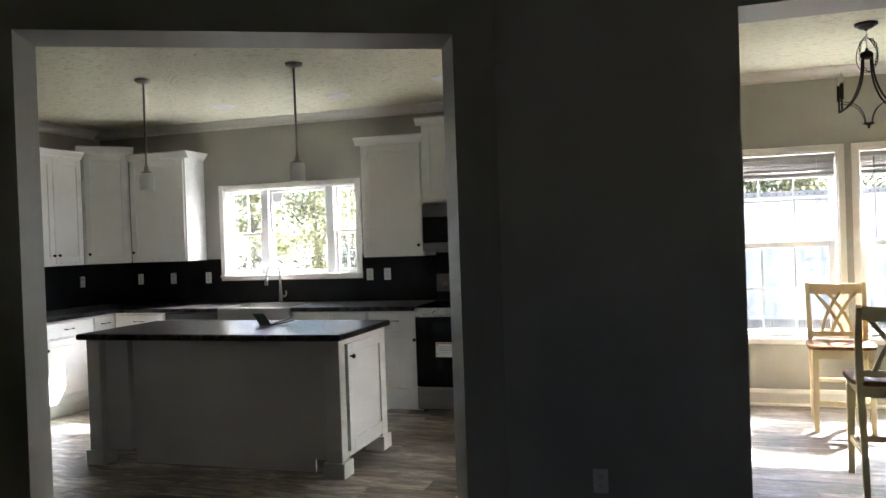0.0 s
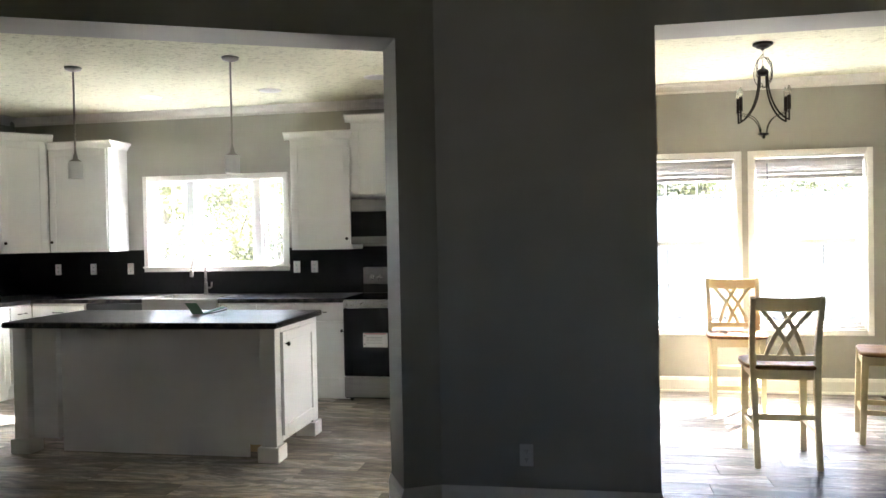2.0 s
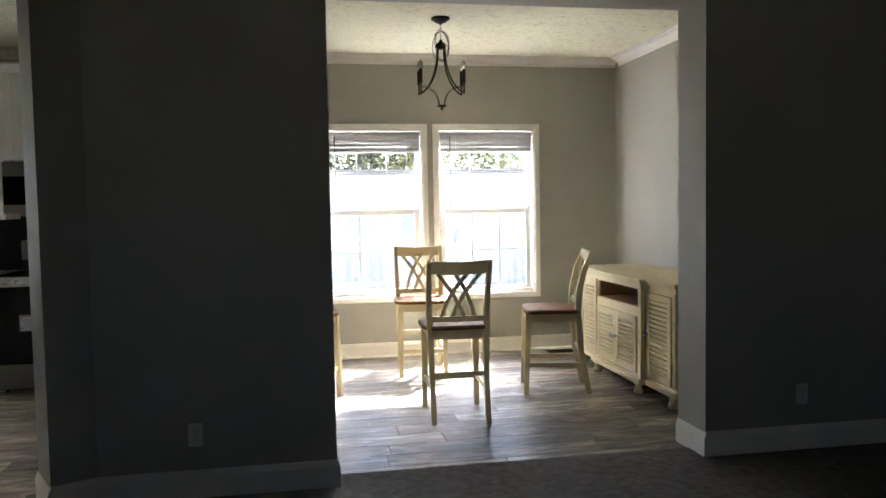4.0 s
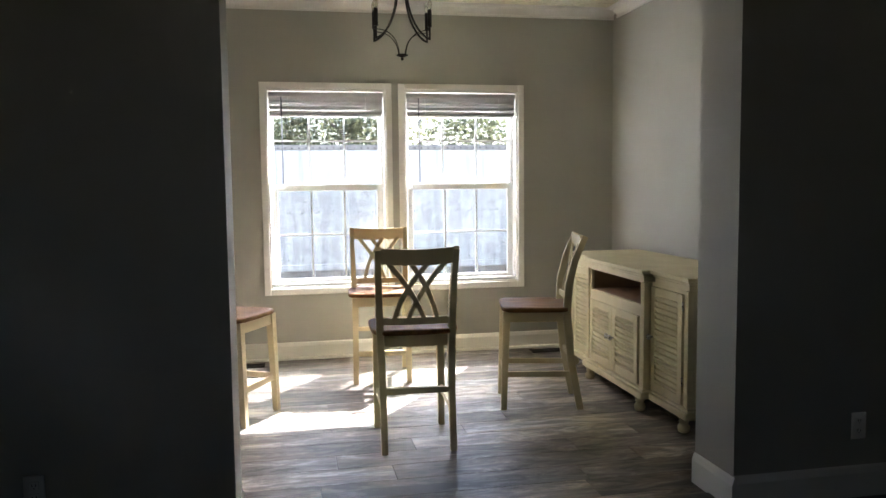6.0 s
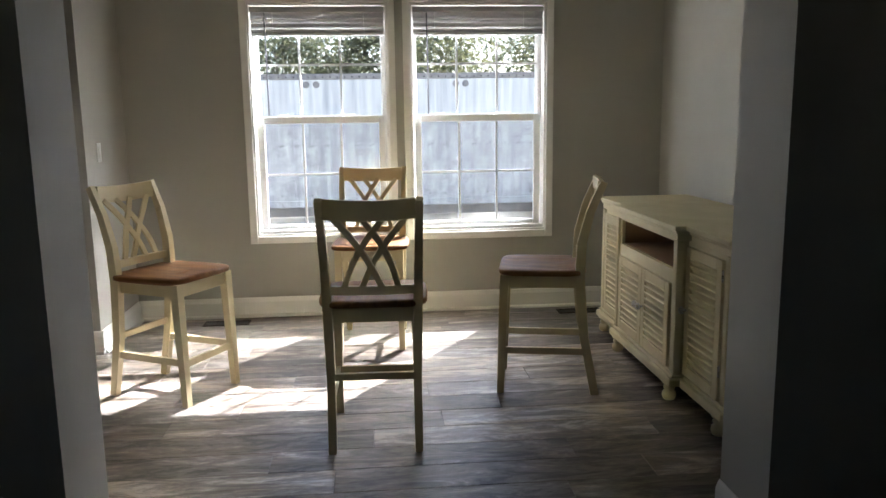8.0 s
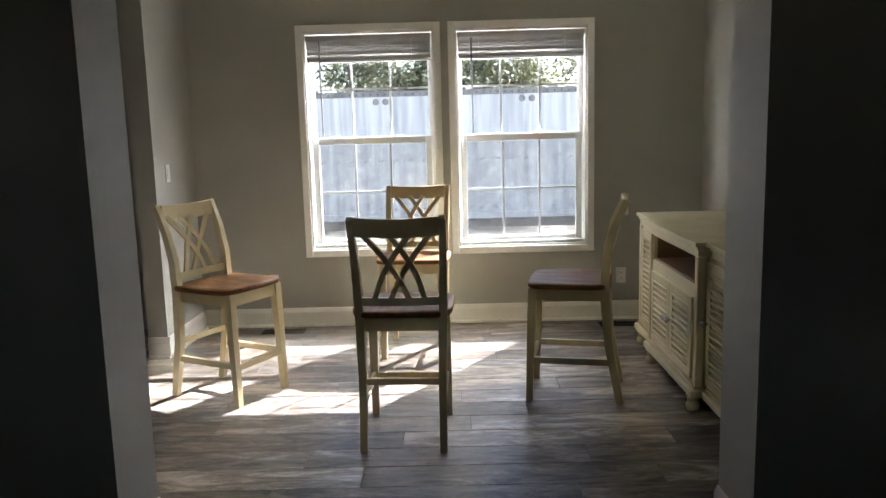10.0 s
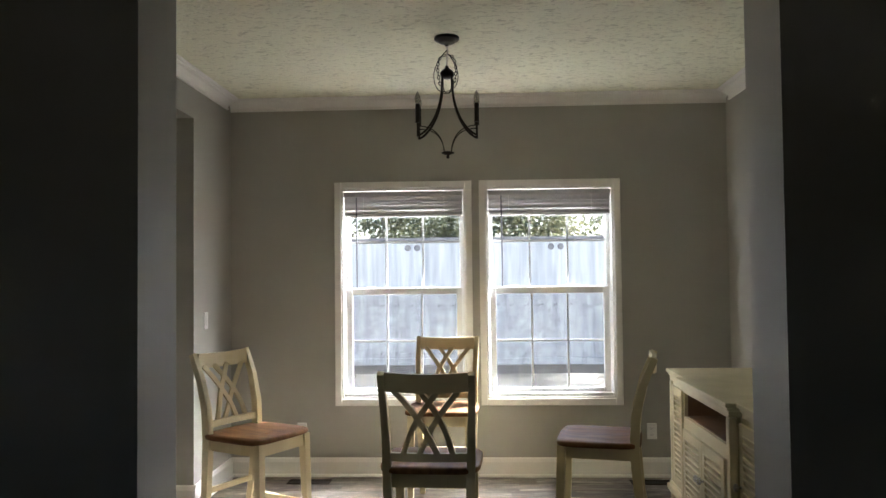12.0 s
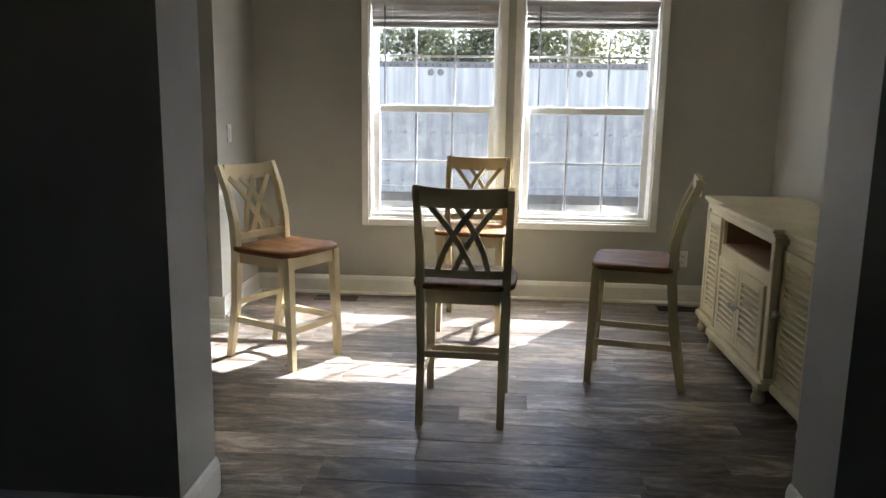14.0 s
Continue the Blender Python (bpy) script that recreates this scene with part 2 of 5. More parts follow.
def leaf(name, c1, c2):
    m, n, l, p = nodes_of(name)
    g = n.new("ShaderNodeNewGeometry")
    mix = n.new("ShaderNodeMix")
    mix.data_type = "RGBA"
    mix.inputs[6].default_value, mix.inputs[7].default_value = (*c1, 1), (*c2, 1)
    l.new(g.outputs["Random Per Island"], mix.inputs[0])
    l.new(mix.outputs[2], p.inputs["Base Color"])
    p.inputs["Roughness"].default_value = 0.6
    t = n.new("ShaderNodeBsdfTranslucent")
    l.new(mix.outputs[2], t.inputs["Color"])
    sh = n.new("ShaderNodeMixShader")
    sh.inputs[0].default_value = 0.35
    l.new(p.outputs[0], sh.inputs[1])
    l.new(t.outputs[0], sh.inputs[2])
    l.new(sh.outputs[0], n["Material Output"].inputs["Surface"])
    return m


def carpet_pile():
    m = surface("brown_grey_carpet", (0.1, 0.09, 0.082), (0.2, 0.18, 0.165), 22, 0.95, 1.0, 260, spread=0.1, distance=0.012)
    return m


STONE, CEIL, PLANK, GLASS, SCREEN, CARPET, BULB = counter_stone(), ceiling_texture(), plank_wood(), clear_glass(), insect_screen(), carpet_pile(), bulb_glass()
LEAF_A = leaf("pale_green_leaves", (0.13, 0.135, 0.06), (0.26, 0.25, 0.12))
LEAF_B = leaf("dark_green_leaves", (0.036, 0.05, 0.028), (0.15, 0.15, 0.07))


# ---- mesh tools ----
def part(name, bm, material, parent=None, label=""):
    me = bpy.data.meshes.new(name)
    bmesh.ops.recalc_face_normals(bm, faces=bm.faces)
    bm.to_mesh(me)
    bm.free()
    me.materials.append(material)
    ob = new(name, me)
    if parent:
        ob.parent = parent
    if label:
        ob["label"] = label
    return ob


def smooth(ob):
    for f in ob.data.polygons:
        f.use_smooth = True
    return ob


def thing(name, m, label, category, group=""):
    ob = new(name)
    ob.matrix_basis = m
    return tagged(ob, label, category, group)


def box(bm, x0, x1, y0, y1, z0, z1, bevel=0.0, segments=1):
    v = [bm.verts.new((x, y, z)) for x in (x0, x1) for y in (y0, y1) for z in (z0, z1)]
    fs = [bm.faces.new([v[i] for i in q]) for q in ((0, 1, 3, 2), (4, 6, 7, 5), (0, 4, 5, 1), (2, 3, 7, 6), (0, 2, 6, 4), (1, 5, 7, 3))]
    if bevel:
        es = list({e for f in fs for e in f.edges})
        bmesh.ops.bevel(bm, geom=es, offset=bevel, segments=segments, affect="EDGES", profile=0.5)
    return bm


def slab(*a, **k):
    return box(bmesh.new(), *a, **k)


def lathe(bm, profile, at=(0, 0, 0), n=16):
    rings = []
    for r, z in profile:
        rings.append([bm.verts.new((at[0] + r * math.cos(2 * math.pi * i / n), at[1] + r * math.sin(2 * math.pi * i / n), at[2] + z)) for i in range(n)])
    for a, b in zip(rings, rings[1:]):
        for i in range(n):
            bm.faces.new((a[i], a[(i + 1) % n], b[(i + 1) % n], b[i]))
    bm.faces.new(rings[0][::-1])
    bm.faces.new(rings[-1])
    return bm


def sweep(bm, pts, size, side=(1, 0, 0), closed=False, n=4, taper=None):
    """A bar (n=4, width along side and depth) or a round rod along the points."""
    pts = [Vector(p) for p in pts]
    rings = []
    for i, p in enumerate(pts):
        if closed:
            t = (pts[(i + 1) % len(pts)] - pts[i - 1]).normalized()
        else:
            t = (pts[min(i + 1, len(pts) - 1)] - pts[max(i - 1, 0)]).normalized()
        s = Vector(side) - t * Vector(side).dot(t)
        s = s.normalized() if s.length > 1e-4 else t.orthogonal().normalized()
        o = t.cross(s)
        k = taper[i] if taper else 1
        w, d = (size[0] * k, size[1] * k) if n == 4 else (size * k, size * k)
        if n == 4:
            rings.append([bm.verts.new(p + s * a * w / 2 + o * b * d / 2) for a, b in ((-1, -1), (1, -1), (1, 1), (-1, 1))])
        else:
            rings.append([bm.verts.new(p + (s * math.cos(2 * math.pi * j / n) + o * math.sin(2 * math.pi * j / n)) * w) for j in range(n)])
    pairs = list(zip(rings, rings[1:])) + ([(rings[-1], rings[0])] if closed else [])
    for a, b in pairs:
        for j in range(n):
            bm.faces.new((a[j], a[(j + 1) % n], b[(j + 1) % n], b[j]))
    if not closed:
        bm.faces.new(rings[0][::-1])
        bm.faces.new(rings[-1])
    return bm


def extrude(bm, profile, p0, p1, out, up=(0, 0, 1)):
    """A moulding: a profile of (away from the wall, up) carried from p0 to p1."""
    p0, p1, out, up = Vector(p0), Vector(p1), Vector(out), Vector(up)
    a = [bm.verts.new(p0 + out * u + up * v) for u, v in profile]
    b = [bm.verts.new(p1 + out * u + up * v) for u, v in profile]
    k = len(profile)
    for i in range(k):
        bm.faces.new((a[i], a[(i + 1) % k], b[(i + 1) % k], b[i]))
    bm.faces.new(a[::-1])
    bm.faces.new(b)
    return bm


def prism(bm, poly, z0, z1):
    a = [bm.verts.new((x, y, z0)) for x, y in poly]
    b = [bm.verts.new((x, y, z1)) for x, y in poly]
    k = len(poly)
    for i in range(k):
        bm.faces.new((a[i], a[(i + 1) % k], b[(i + 1) % k], b[i]))
    bm.faces.new(a[::-1])
    bm.faces.new(b)
    return bm


def structure(name, bm, material, label, category):
    return tagged(part(name, bm, material), label, category, kind="structure")


# ---- the plan ----
CEILING = 2.765
BACK = 7.07            # inner face of the outer wall behind kitchen and dining room
FRONT, THICK = 3.77, 0.31   # living-room face and thickness of the dividing wall
HEAD = 2.465           # head of the openings
D0, D1 = 0.48, 2.457   # dining opening
LEFT_D, RIGHT_D = -0.29, 3.34
KLEFT = -5.79
BEND = Vector((-0.633, FRONT))
ALONG = Vector((-1.755, -0.882)).normalized()   # the slanting wall, away from the bend
BEYOND = Vector((ALONG.y, -ALONG.x))            # its normal, into the kitchen
if BEYOND.y < 0:
    BEYOND = -BEYOND
K0, K1, KEND = 0.203, 2.166, 2.47               # kitchen opening along the slanting wall
KTHICK = 0.3
CORNER = BEND + ALONG * KEND


def quad_along(a, b, depth0, depth1):
    p, q = BEND + ALONG * a, BEND + ALONG * b
    return [tuple(v) for v in (p + BEYOND * depth0, q + BEYOND * depth0, q + BEYOND * depth1, p + BEYOND * depth1)]


TOP = CEILING + 0.1
# dividing wall with the dining opening, and the slanting wall with the kitchen opening
w = bmesh.new()
box(w, -0.7, D0, FRONT + 0.002, FRONT + THICK, -0.02, TOP)
box(w, D1, 5.6, FRONT + 0.002, FRONT + THICK, -0.02, TOP)
box(w, D0, D1, FRONT + 0.002, FRONT + THICK, HEAD, TOP)
structure("wall_divider", w, WALL, "greige painted dividing wall with a wide cased opening", "wall")
w = prism(bmesh.new(), [tuple(BEND), tuple(BEND + ALONG * K0), tuple(BEND + ALONG * K0 + BEYOND * KTHICK), (BEND.x, FRONT + THICK)], -0.02, TOP)
structure("wall_slant", w, WALL, "short slanting greige wall beside the kitchen opening", "wall")
structure("wall_slant_end", prism(bmesh.new(), quad_along(K1, KEND + 0.3, 0, KTHICK), -0.02, TOP), WALL, "slanting greige wall end beside the kitchen opening", "wall")
structure("wall_slant_header", prism(bmesh.new(), quad_along(K0, K1, 0, KTHICK), HEAD, TOP), WALL, "greige wall header over the kitchen opening", "wall")


# outer wall with three window openings
WINDOWS = ((0.535, 1.445, 0.56, 2.095), (1.598, 2.52, 0.56, 2.095))
KWIN = (-4.275, -2.805, 1.185, 2.06)
OUT = 0.16
w = bmesh.new()
cuts = sorted([KWIN, *WINDOWS])
x = KLEFT - 0.15
for a, b, z0, z1 in cuts:
    box(w, x, a, BACK, BACK + OUT, -0.9, TOP)
    box(w, a, b, BACK, BACK + OUT, -0.9, z0)
    box(w, a, b, BACK, BACK + OUT, z1, TOP)
    x = b
box(w, x, 5.6, BACK, BACK + OUT, -0.9, TOP)
structure("wall_back", w, WALL, "greige painted outer wall with windows", "wall")
w = bmesh.new()
box(w, LEFT_D - 0.125, LEFT_D, 6.315, BACK, -0.02, TOP)
box(w, LEFT_D - 0.125, LEFT_D, FRONT + THICK, 6.315, 2.49, TOP)
structure("wall_stub", w, WALL, "short greige wall end beside a wide passage", "wall")
structure("wall_dining_side", slab(RIGHT_D, RIGHT_D + 0.13, FRONT + THICK, BACK, -0.02, TOP), WALL, "plain greige dining room wall", "wall")
structure("wall_kitchen_side", slab(KLEFT - 0.15, KLEFT, 2.5, BACK, -0.02, TOP), WALL, "plain greige kitchen wall", "wall")
structure("wall_kitchen_front", slab(KLEFT - 0.15, CORNER.x - 0.15, 2.35, 2.5, -0.02, TOP), WALL, "plain greige kitchen wall", "wall")
w = bmesh.new()
# opening added out of view; its place and size set the living room light
LW = (-1.7, -0.6, 1.15, 2.3)
for a in ((-3.5, LW[0], -0.02, TOP), (LW[1], CORNER.y + 0.04, -0.02, TOP), (LW[0], LW[1], -0.02, LW[2]), (LW[0], LW[1], LW[3], TOP)):
    box(w, CORNER.x - 0.15, CORNER.x, a[0], a[1], a[2], a[3])
structure("wall_living_left", w, WALL, "plain greige living room wall with an added, unseen window opening", "wall")
structure("wall_living_right", slab(5.6, 5.75, -3.5, BACK, -0.02, TOP), WALL, "plain greige living room wall", "wall")
structure("wall_living_rear", slab(CORNER.x - 0.15, 5.75, -3.65, -3.5, -0.02, TOP), WALL, "plain greige living room wall", "wall")
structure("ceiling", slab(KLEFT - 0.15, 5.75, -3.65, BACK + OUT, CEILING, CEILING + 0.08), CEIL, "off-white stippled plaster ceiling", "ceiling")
structure("subfloor", slab(KLEFT - 0.15, 5.75, -3.65, BACK + OUT, -0.08, -0.006), BLACK, "dark floor deck under the planks", "floor")
poly = [(5.6, -3.5), (5.6, FRONT + 0.001), (D1 + 0.0, FRONT + 0.001), (D1, 3.935), (D0, 3.935), (D0, FRONT + 0.001), tuple(BEND), tuple(BEND + ALONG * K0),
        tuple(BEND + ALONG * K0 + BEYOND * 0.16), tuple(BEND + ALONG * K1 + BEYOND * 0.16), tuple(BEND + ALONG * K1), tuple(CORNER), (CORNER.x, -3.5)]
structure("floor_carpet", prism(bmesh.new(), poly[::-1], -0.005, 0.012), CARPET, "brown-grey cut-pile carpet", "carpet")

# crown mouldings and baseboards
CROWN = [(0, -0.082), (0.012, -0.082), (0.014, -0.07), (0.008, -0.066), (0.012, -0.056), (0.024, -0.042), (0.044, -0.028), (0.062, -0.022), (0.064, -0.014), (0.078, -0.012), (0.086, -0.006), (0.088, 0.0), (0, 0)]
BASE = [(0, 0), (0.016, 0), (0.016, 0.105), (0.012, 0.118), (0.009, 0.128), (0.004, 0.136), (0, 0.136)]
SHOE = [(0, 0), (0.018, 0), (0.016, 0.01), (0.008, 0.018), (0, 0.02)]


def crown(p, q, out):
    structure("crown_trim", extrude(bmesh.new(), CROWN, (*p, CEILING), (*q, CEILING), (*out, 0)), TRIM, "white crown moulding", "moulding")


def base(p, q, out, z=0.0):
    n = Vector((*out, 0))
    structure("baseboard", extrude(bmesh.new(), BASE, (*p, z), (*q, z), n), TRIM, "white painted baseboard", "baseboard")
    if z == 0.0:
        structure("baseboard_shoe", extrude(bmesh.new(), SHOE, Vector((*p, 0)) + n * 0.0162, Vector((*q, 0)) + n * 0.0162, n), TRIM, "white shoe moulding", "baseboard")


crown((LEFT_D, BACK), (RIGHT_D, BACK), (0, -1))
crown((LEFT_D, FRONT + THICK), (LEFT_D, BACK - 0.092), (1, 0))
crown((RIGHT_D, FRONT + THICK), (RIGHT_D, BACK - 0.092), (-1, 0))
crown((KLEFT, BACK), (LEFT_D - 0.125, BACK), (0, -1))
crown((KLEFT, 2.5), (KLEFT, BACK - 0.092), (1, 0))
base((LEFT_D, BACK), (RIGHT_D, BACK), (0, -1))
base((RIGHT_D, FRONT + THICK), (RIGHT_D, BACK - 0.018), (-1, 0))
base((LEFT_D, 6.315), (LEFT_D, BACK - 0.018), (1, 0))
base((LEFT_D - 0.125, 6.315), (LEFT_D + 0.016, 6.315), (0, -1))
base((D1, FRONT - 0.016), (D1, FRONT + THICK), (-1, 0), 0.004)
base((D0, FRONT - 0.016), (D0, FRONT + THICK), (1, 0), 0.004)
base((D1, FRONT), (5.6, FRONT), (0, -1), 0.01)
base((BEND.x - 0.005, FRONT), (D0, FRONT), (0, -1), 0.01)
j0, j1 = BEND + ALONG * K0, BEND + ALONG * K1
base(tuple(BEND), tuple(j0), tuple(-BEYOND), 0.01)
base(tuple(j1), tuple(CORNER), tuple(-BEYOND), 0.01)
base(tuple(j0 - BEYOND * 0.016), tuple(j0 + BEYOND * KTHICK), tuple(ALONG), 0.004)
base(tuple(j1 - BEYOND * 0.016), tuple(j1 + BEYOND * KTHICK), tuple(-ALONG), 0.004)
base((CORNER.x, -3.5), (CORNER.x, CORNER.y), (1, 0), 0.01)


# ---- windows ----
def casing(name, a, b, z0, z1, wide, label):
    """Flat picture-frame trim on the wall and the lining of the opening."""
    y0, y1 = BACK - 0.018, BACK
    o, e = wide, 0.012
    root = new(name)
    tagged(root, label, "window", kind="structure")
    boards = ((a - o, a, z0 - o, z1 + o), (b, b + o, z0 - o, z1 + o), (a + 0.0002, b - 0.0002, z1, z1 + o), (a + 0.0002, b - 0.0002, z0 - o, z0))
    for p, q, u, v in boards:
        part("casing_board", slab(p, q, y0, y1, u, v, 0.003), TRIM, root)
    for p, q, u, v in ((a, a + e, z0, z1), (b - e, b, z0, z1), (a + e, b - e, z1 - e, z1), (a + e, b - e, z0, z0 + e)):
        part("jamb_liner", slab(p, q, y1, BACK + OUT, u, v), TRIM, root)
    return root


def sash(root, a, b, z0, z1, y, rails, cols, rows, screen=False):
    """A vinyl sash: frame, glass, thin grille bars, and a screen outside."""
    left, right, bot, top = rails
    bm = bmesh.new()
    d = 0.03
    box(bm, a, a + left, y, y + d, z0, z1, 0.004)
    box(bm, b - right, b, y, y + d, z0, z1, 0.004)
    box(bm, a + left, b - right, y, y + d, z0, z0 + bot, 0.004)
    box(bm, a + left, b - right, y, y + d, z1 - top, z1, 0.004)
    s = part("sash", bm, VINYL, root)
    g0, g1, h0, h1 = a + left, b - right, z0 + bot, z1 - top
    for i in range(1, cols):
        x = g0 + (g1 - g0) * i / cols
        part("muntin", slab(x - 0.007, x + 0.007, y + 0.009, y + 0.021, h0, h1), VINYL, s)
    for i in range(1, rows):
        z = h0 + (h1 - h0) * i / rows
        part("muntin", slab(g0, g1, y + 0.0095, y + 0.0205, z - 0.007, z + 0.007), VINYL, s)
    p = part("pane", slab(g0, g1, y + 0.023, y + 0.026, h0, h1), GLASS, s)
    p.visible_shadow = False
    if screen:
        part("insect_screen", slab(g0 - 0.02, g1 + 0.02, y + 0.045, y + 0.0458, h0 - 0.02, h1 + 0.02), SCREEN, s, "grey insect screen")


def blind(a, b, top, bottom):
    root = thing("window_blind", pose(0, 0, 0), "pale grey mini blind drawn up to the window head", "blind", "dining window blinds")
    y = BACK + 0.012
    part("headrail", slab(a + 0.004, b - 0.004, y - 0.012, y + 0.03, top - 0.048, top - 0.009, 0.004), SLAT, root)
    z = top - 0.057
    i = 0
    while z > bottom + 0.024:
        bm = bmesh.new()
        sag = 0.0012 * math.sin(i * 2.3)
        k = 12
        sweep(bm, [(a + 0.008 + (b - a - 0.016) * u / k, y + 0.004 + 0.008 * (i % 2) + 0.001 * math.sin(i * 1.7 + u * 0.9), z + sag * math.sin(math.pi * u / k * 2)) for u in range(k + 1)], (0.0042, 0.027), ((0, 0.86, 0.5), (0, 0.95, 0.31), (0, 0.74, 0.67))[i % 3])
        part("slat", bm, SLAT, root)
        z -= 0.0182
        i += 1
    part("bottom_rail", slab(a + 0.008, b - 0.008, y - 0.006, y + 0.02, bottom, bottom + 0.018, 0.004), VINYL, root)
    x = a + 0.1
    part("wand", sweep(bmesh.new(), [(x, y - 0.018, top - 0.05), (x + 0.003, y - 0.02, top - 0.4), (x + 0.004, y - 0.02, 1.37)], 0.0055, n=6), WAND, root, "grey tilt wand")
    for u in (0.17, 0.84):
        part("ladder_cord", sweep(bmesh.new(), [(a + (b - a) * u, y - 0.009, top - 0.045), (a + (b - a) * u + 0.003, y - 0.011, bottom)], 0.0015, n=5), VINYL, root)


for i, (a, b, z0, z1) in enumerate(WINDOWS):
    r = casing("window_%d" % (i + 1), a, b, z0, z1, 0.05, "white vinyl double-hung window with thin grilles")
    e = 0.012
    sash(r, a + e, b - e, 1.33, z1 - e, BACK + 0.095, (0.03, 0.03, 0.035, 0.035), 3, 2)
    sash(r, a + e + 0.012, b - e - 0.012, z0 + e, 1.365, BACK + 0.06, (0.045, 0.045, 0.055, 0.05), 3, 2, True)
    part("stool_rail", slab(a + e, b - e, BACK + 0.02, BACK + 0.06, z0 + e, z0 + e + 0.025, 0.004), VINYL, r)
    for u in (0.22, 0.72):
        xx = a + (b - a) * u
        part("sash_lock", slab(xx - 0.03, xx + 0.03, BACK + 0.066, BACK + 0.09, 1.366, 1.378, 0.004), VINYL, r)
    for p in (a + e, b - e - 0.034):
        part("outer_frame", slab(p, p + 0.034, BACK + 0.128, BACK + OUT, z0 + e, z1 - e, 0.003), VINYL, r)
    blind(a + e, b - e, z1 - e, 1.888)
a, b, z0, z1 = KWIN
r = casing("window_3", a, b, z0, z1, 0.05, "white kitchen window with a wide centre pane and gridded side sashes")
e = 0.012
part("window_sill", slab(a - 0.06, b + 0.06, BACK - 0.032, BACK + 0.1, z0 - 0.012, z0 + 0.004, 0.004), TRIM, r)
zm = (z0 + z1) / 2 - 0.02
for p, q in ((a + e, -3.865), (-3.06, b - e)):
    sash(r, p, q, zm - 0.015, z1 - e, BACK + 0.095, (0.03, 0.03, 0.03, 0.03), 2, 2)
    sash(r, p, q, z0 + e, zm + 0.015, BACK + 0.06, (0.035, 0.035, 0.04, 0.03), 2, 2, True)
sash(r, -3.785, -3.14, z0 + e, z1 - e, BACK + 0.07, (0.03, 0.03, 0.03, 0.03), 1, 1)
for p in (-3.865, -3.14):
    part("mullion", slab(p, p + 0.08, BACK + 0.03, BACK + 0.14, z0 + e, z1 - e, 0.004), VINYL, r)
part("window_tag", slab(-3.75, -3.65, BACK + 0.064, BACK + 0.066, z1 - 0.14, z1 - 0.045), PAPER, r, "white paper tag on the glass")
# frame of the added opening that lets daylight in behind the camera
r = new("window_4")
tagged(r, "unseen living room window added to light the dim walls", "window", kind="structure")
bm = bmesh.new()
for p, q, u, v in ((LW[0], LW[0] + 0.05, LW[2], LW[3]), (LW[1] - 0.05, LW[1], LW[2], LW[3]), (LW[0] + 0.05, LW[1] - 0.05, LW[3] - 0.05, LW[3]), (LW[0] + 0.05, LW[1] - 0.05, LW[2], LW[2] + 0.05)):
    box(bm, CORNER.x - 0.12, CORNER.x + 0.002, p, q, u, v)
part("window_frame", bm, TRIM, r)


# ---- dining room ----
def spine(z):
    """How far back the rear post of a chair stands at height z."""
    pts = ((0.0, 0.235), (0.3, 0.178), (0.58, 0.155), (0.75, 0.163), (0.9, 0.2), (1.05, 0.264))
    for (a, u), (b, v) in zip(pts, pts[1:]):
        if z <= b:
            k = (z - a) / (b - a)
            return u + (v - u) * k
    return pts[-1][1]


def half(z):
    return 0.176 + 0.02 * max(0, z - 0.3) / 0.75


def bend(x):
    """The backrest bows back between the posts."""
    return 0.018 * (1 - (x / 0.19) ** 2)


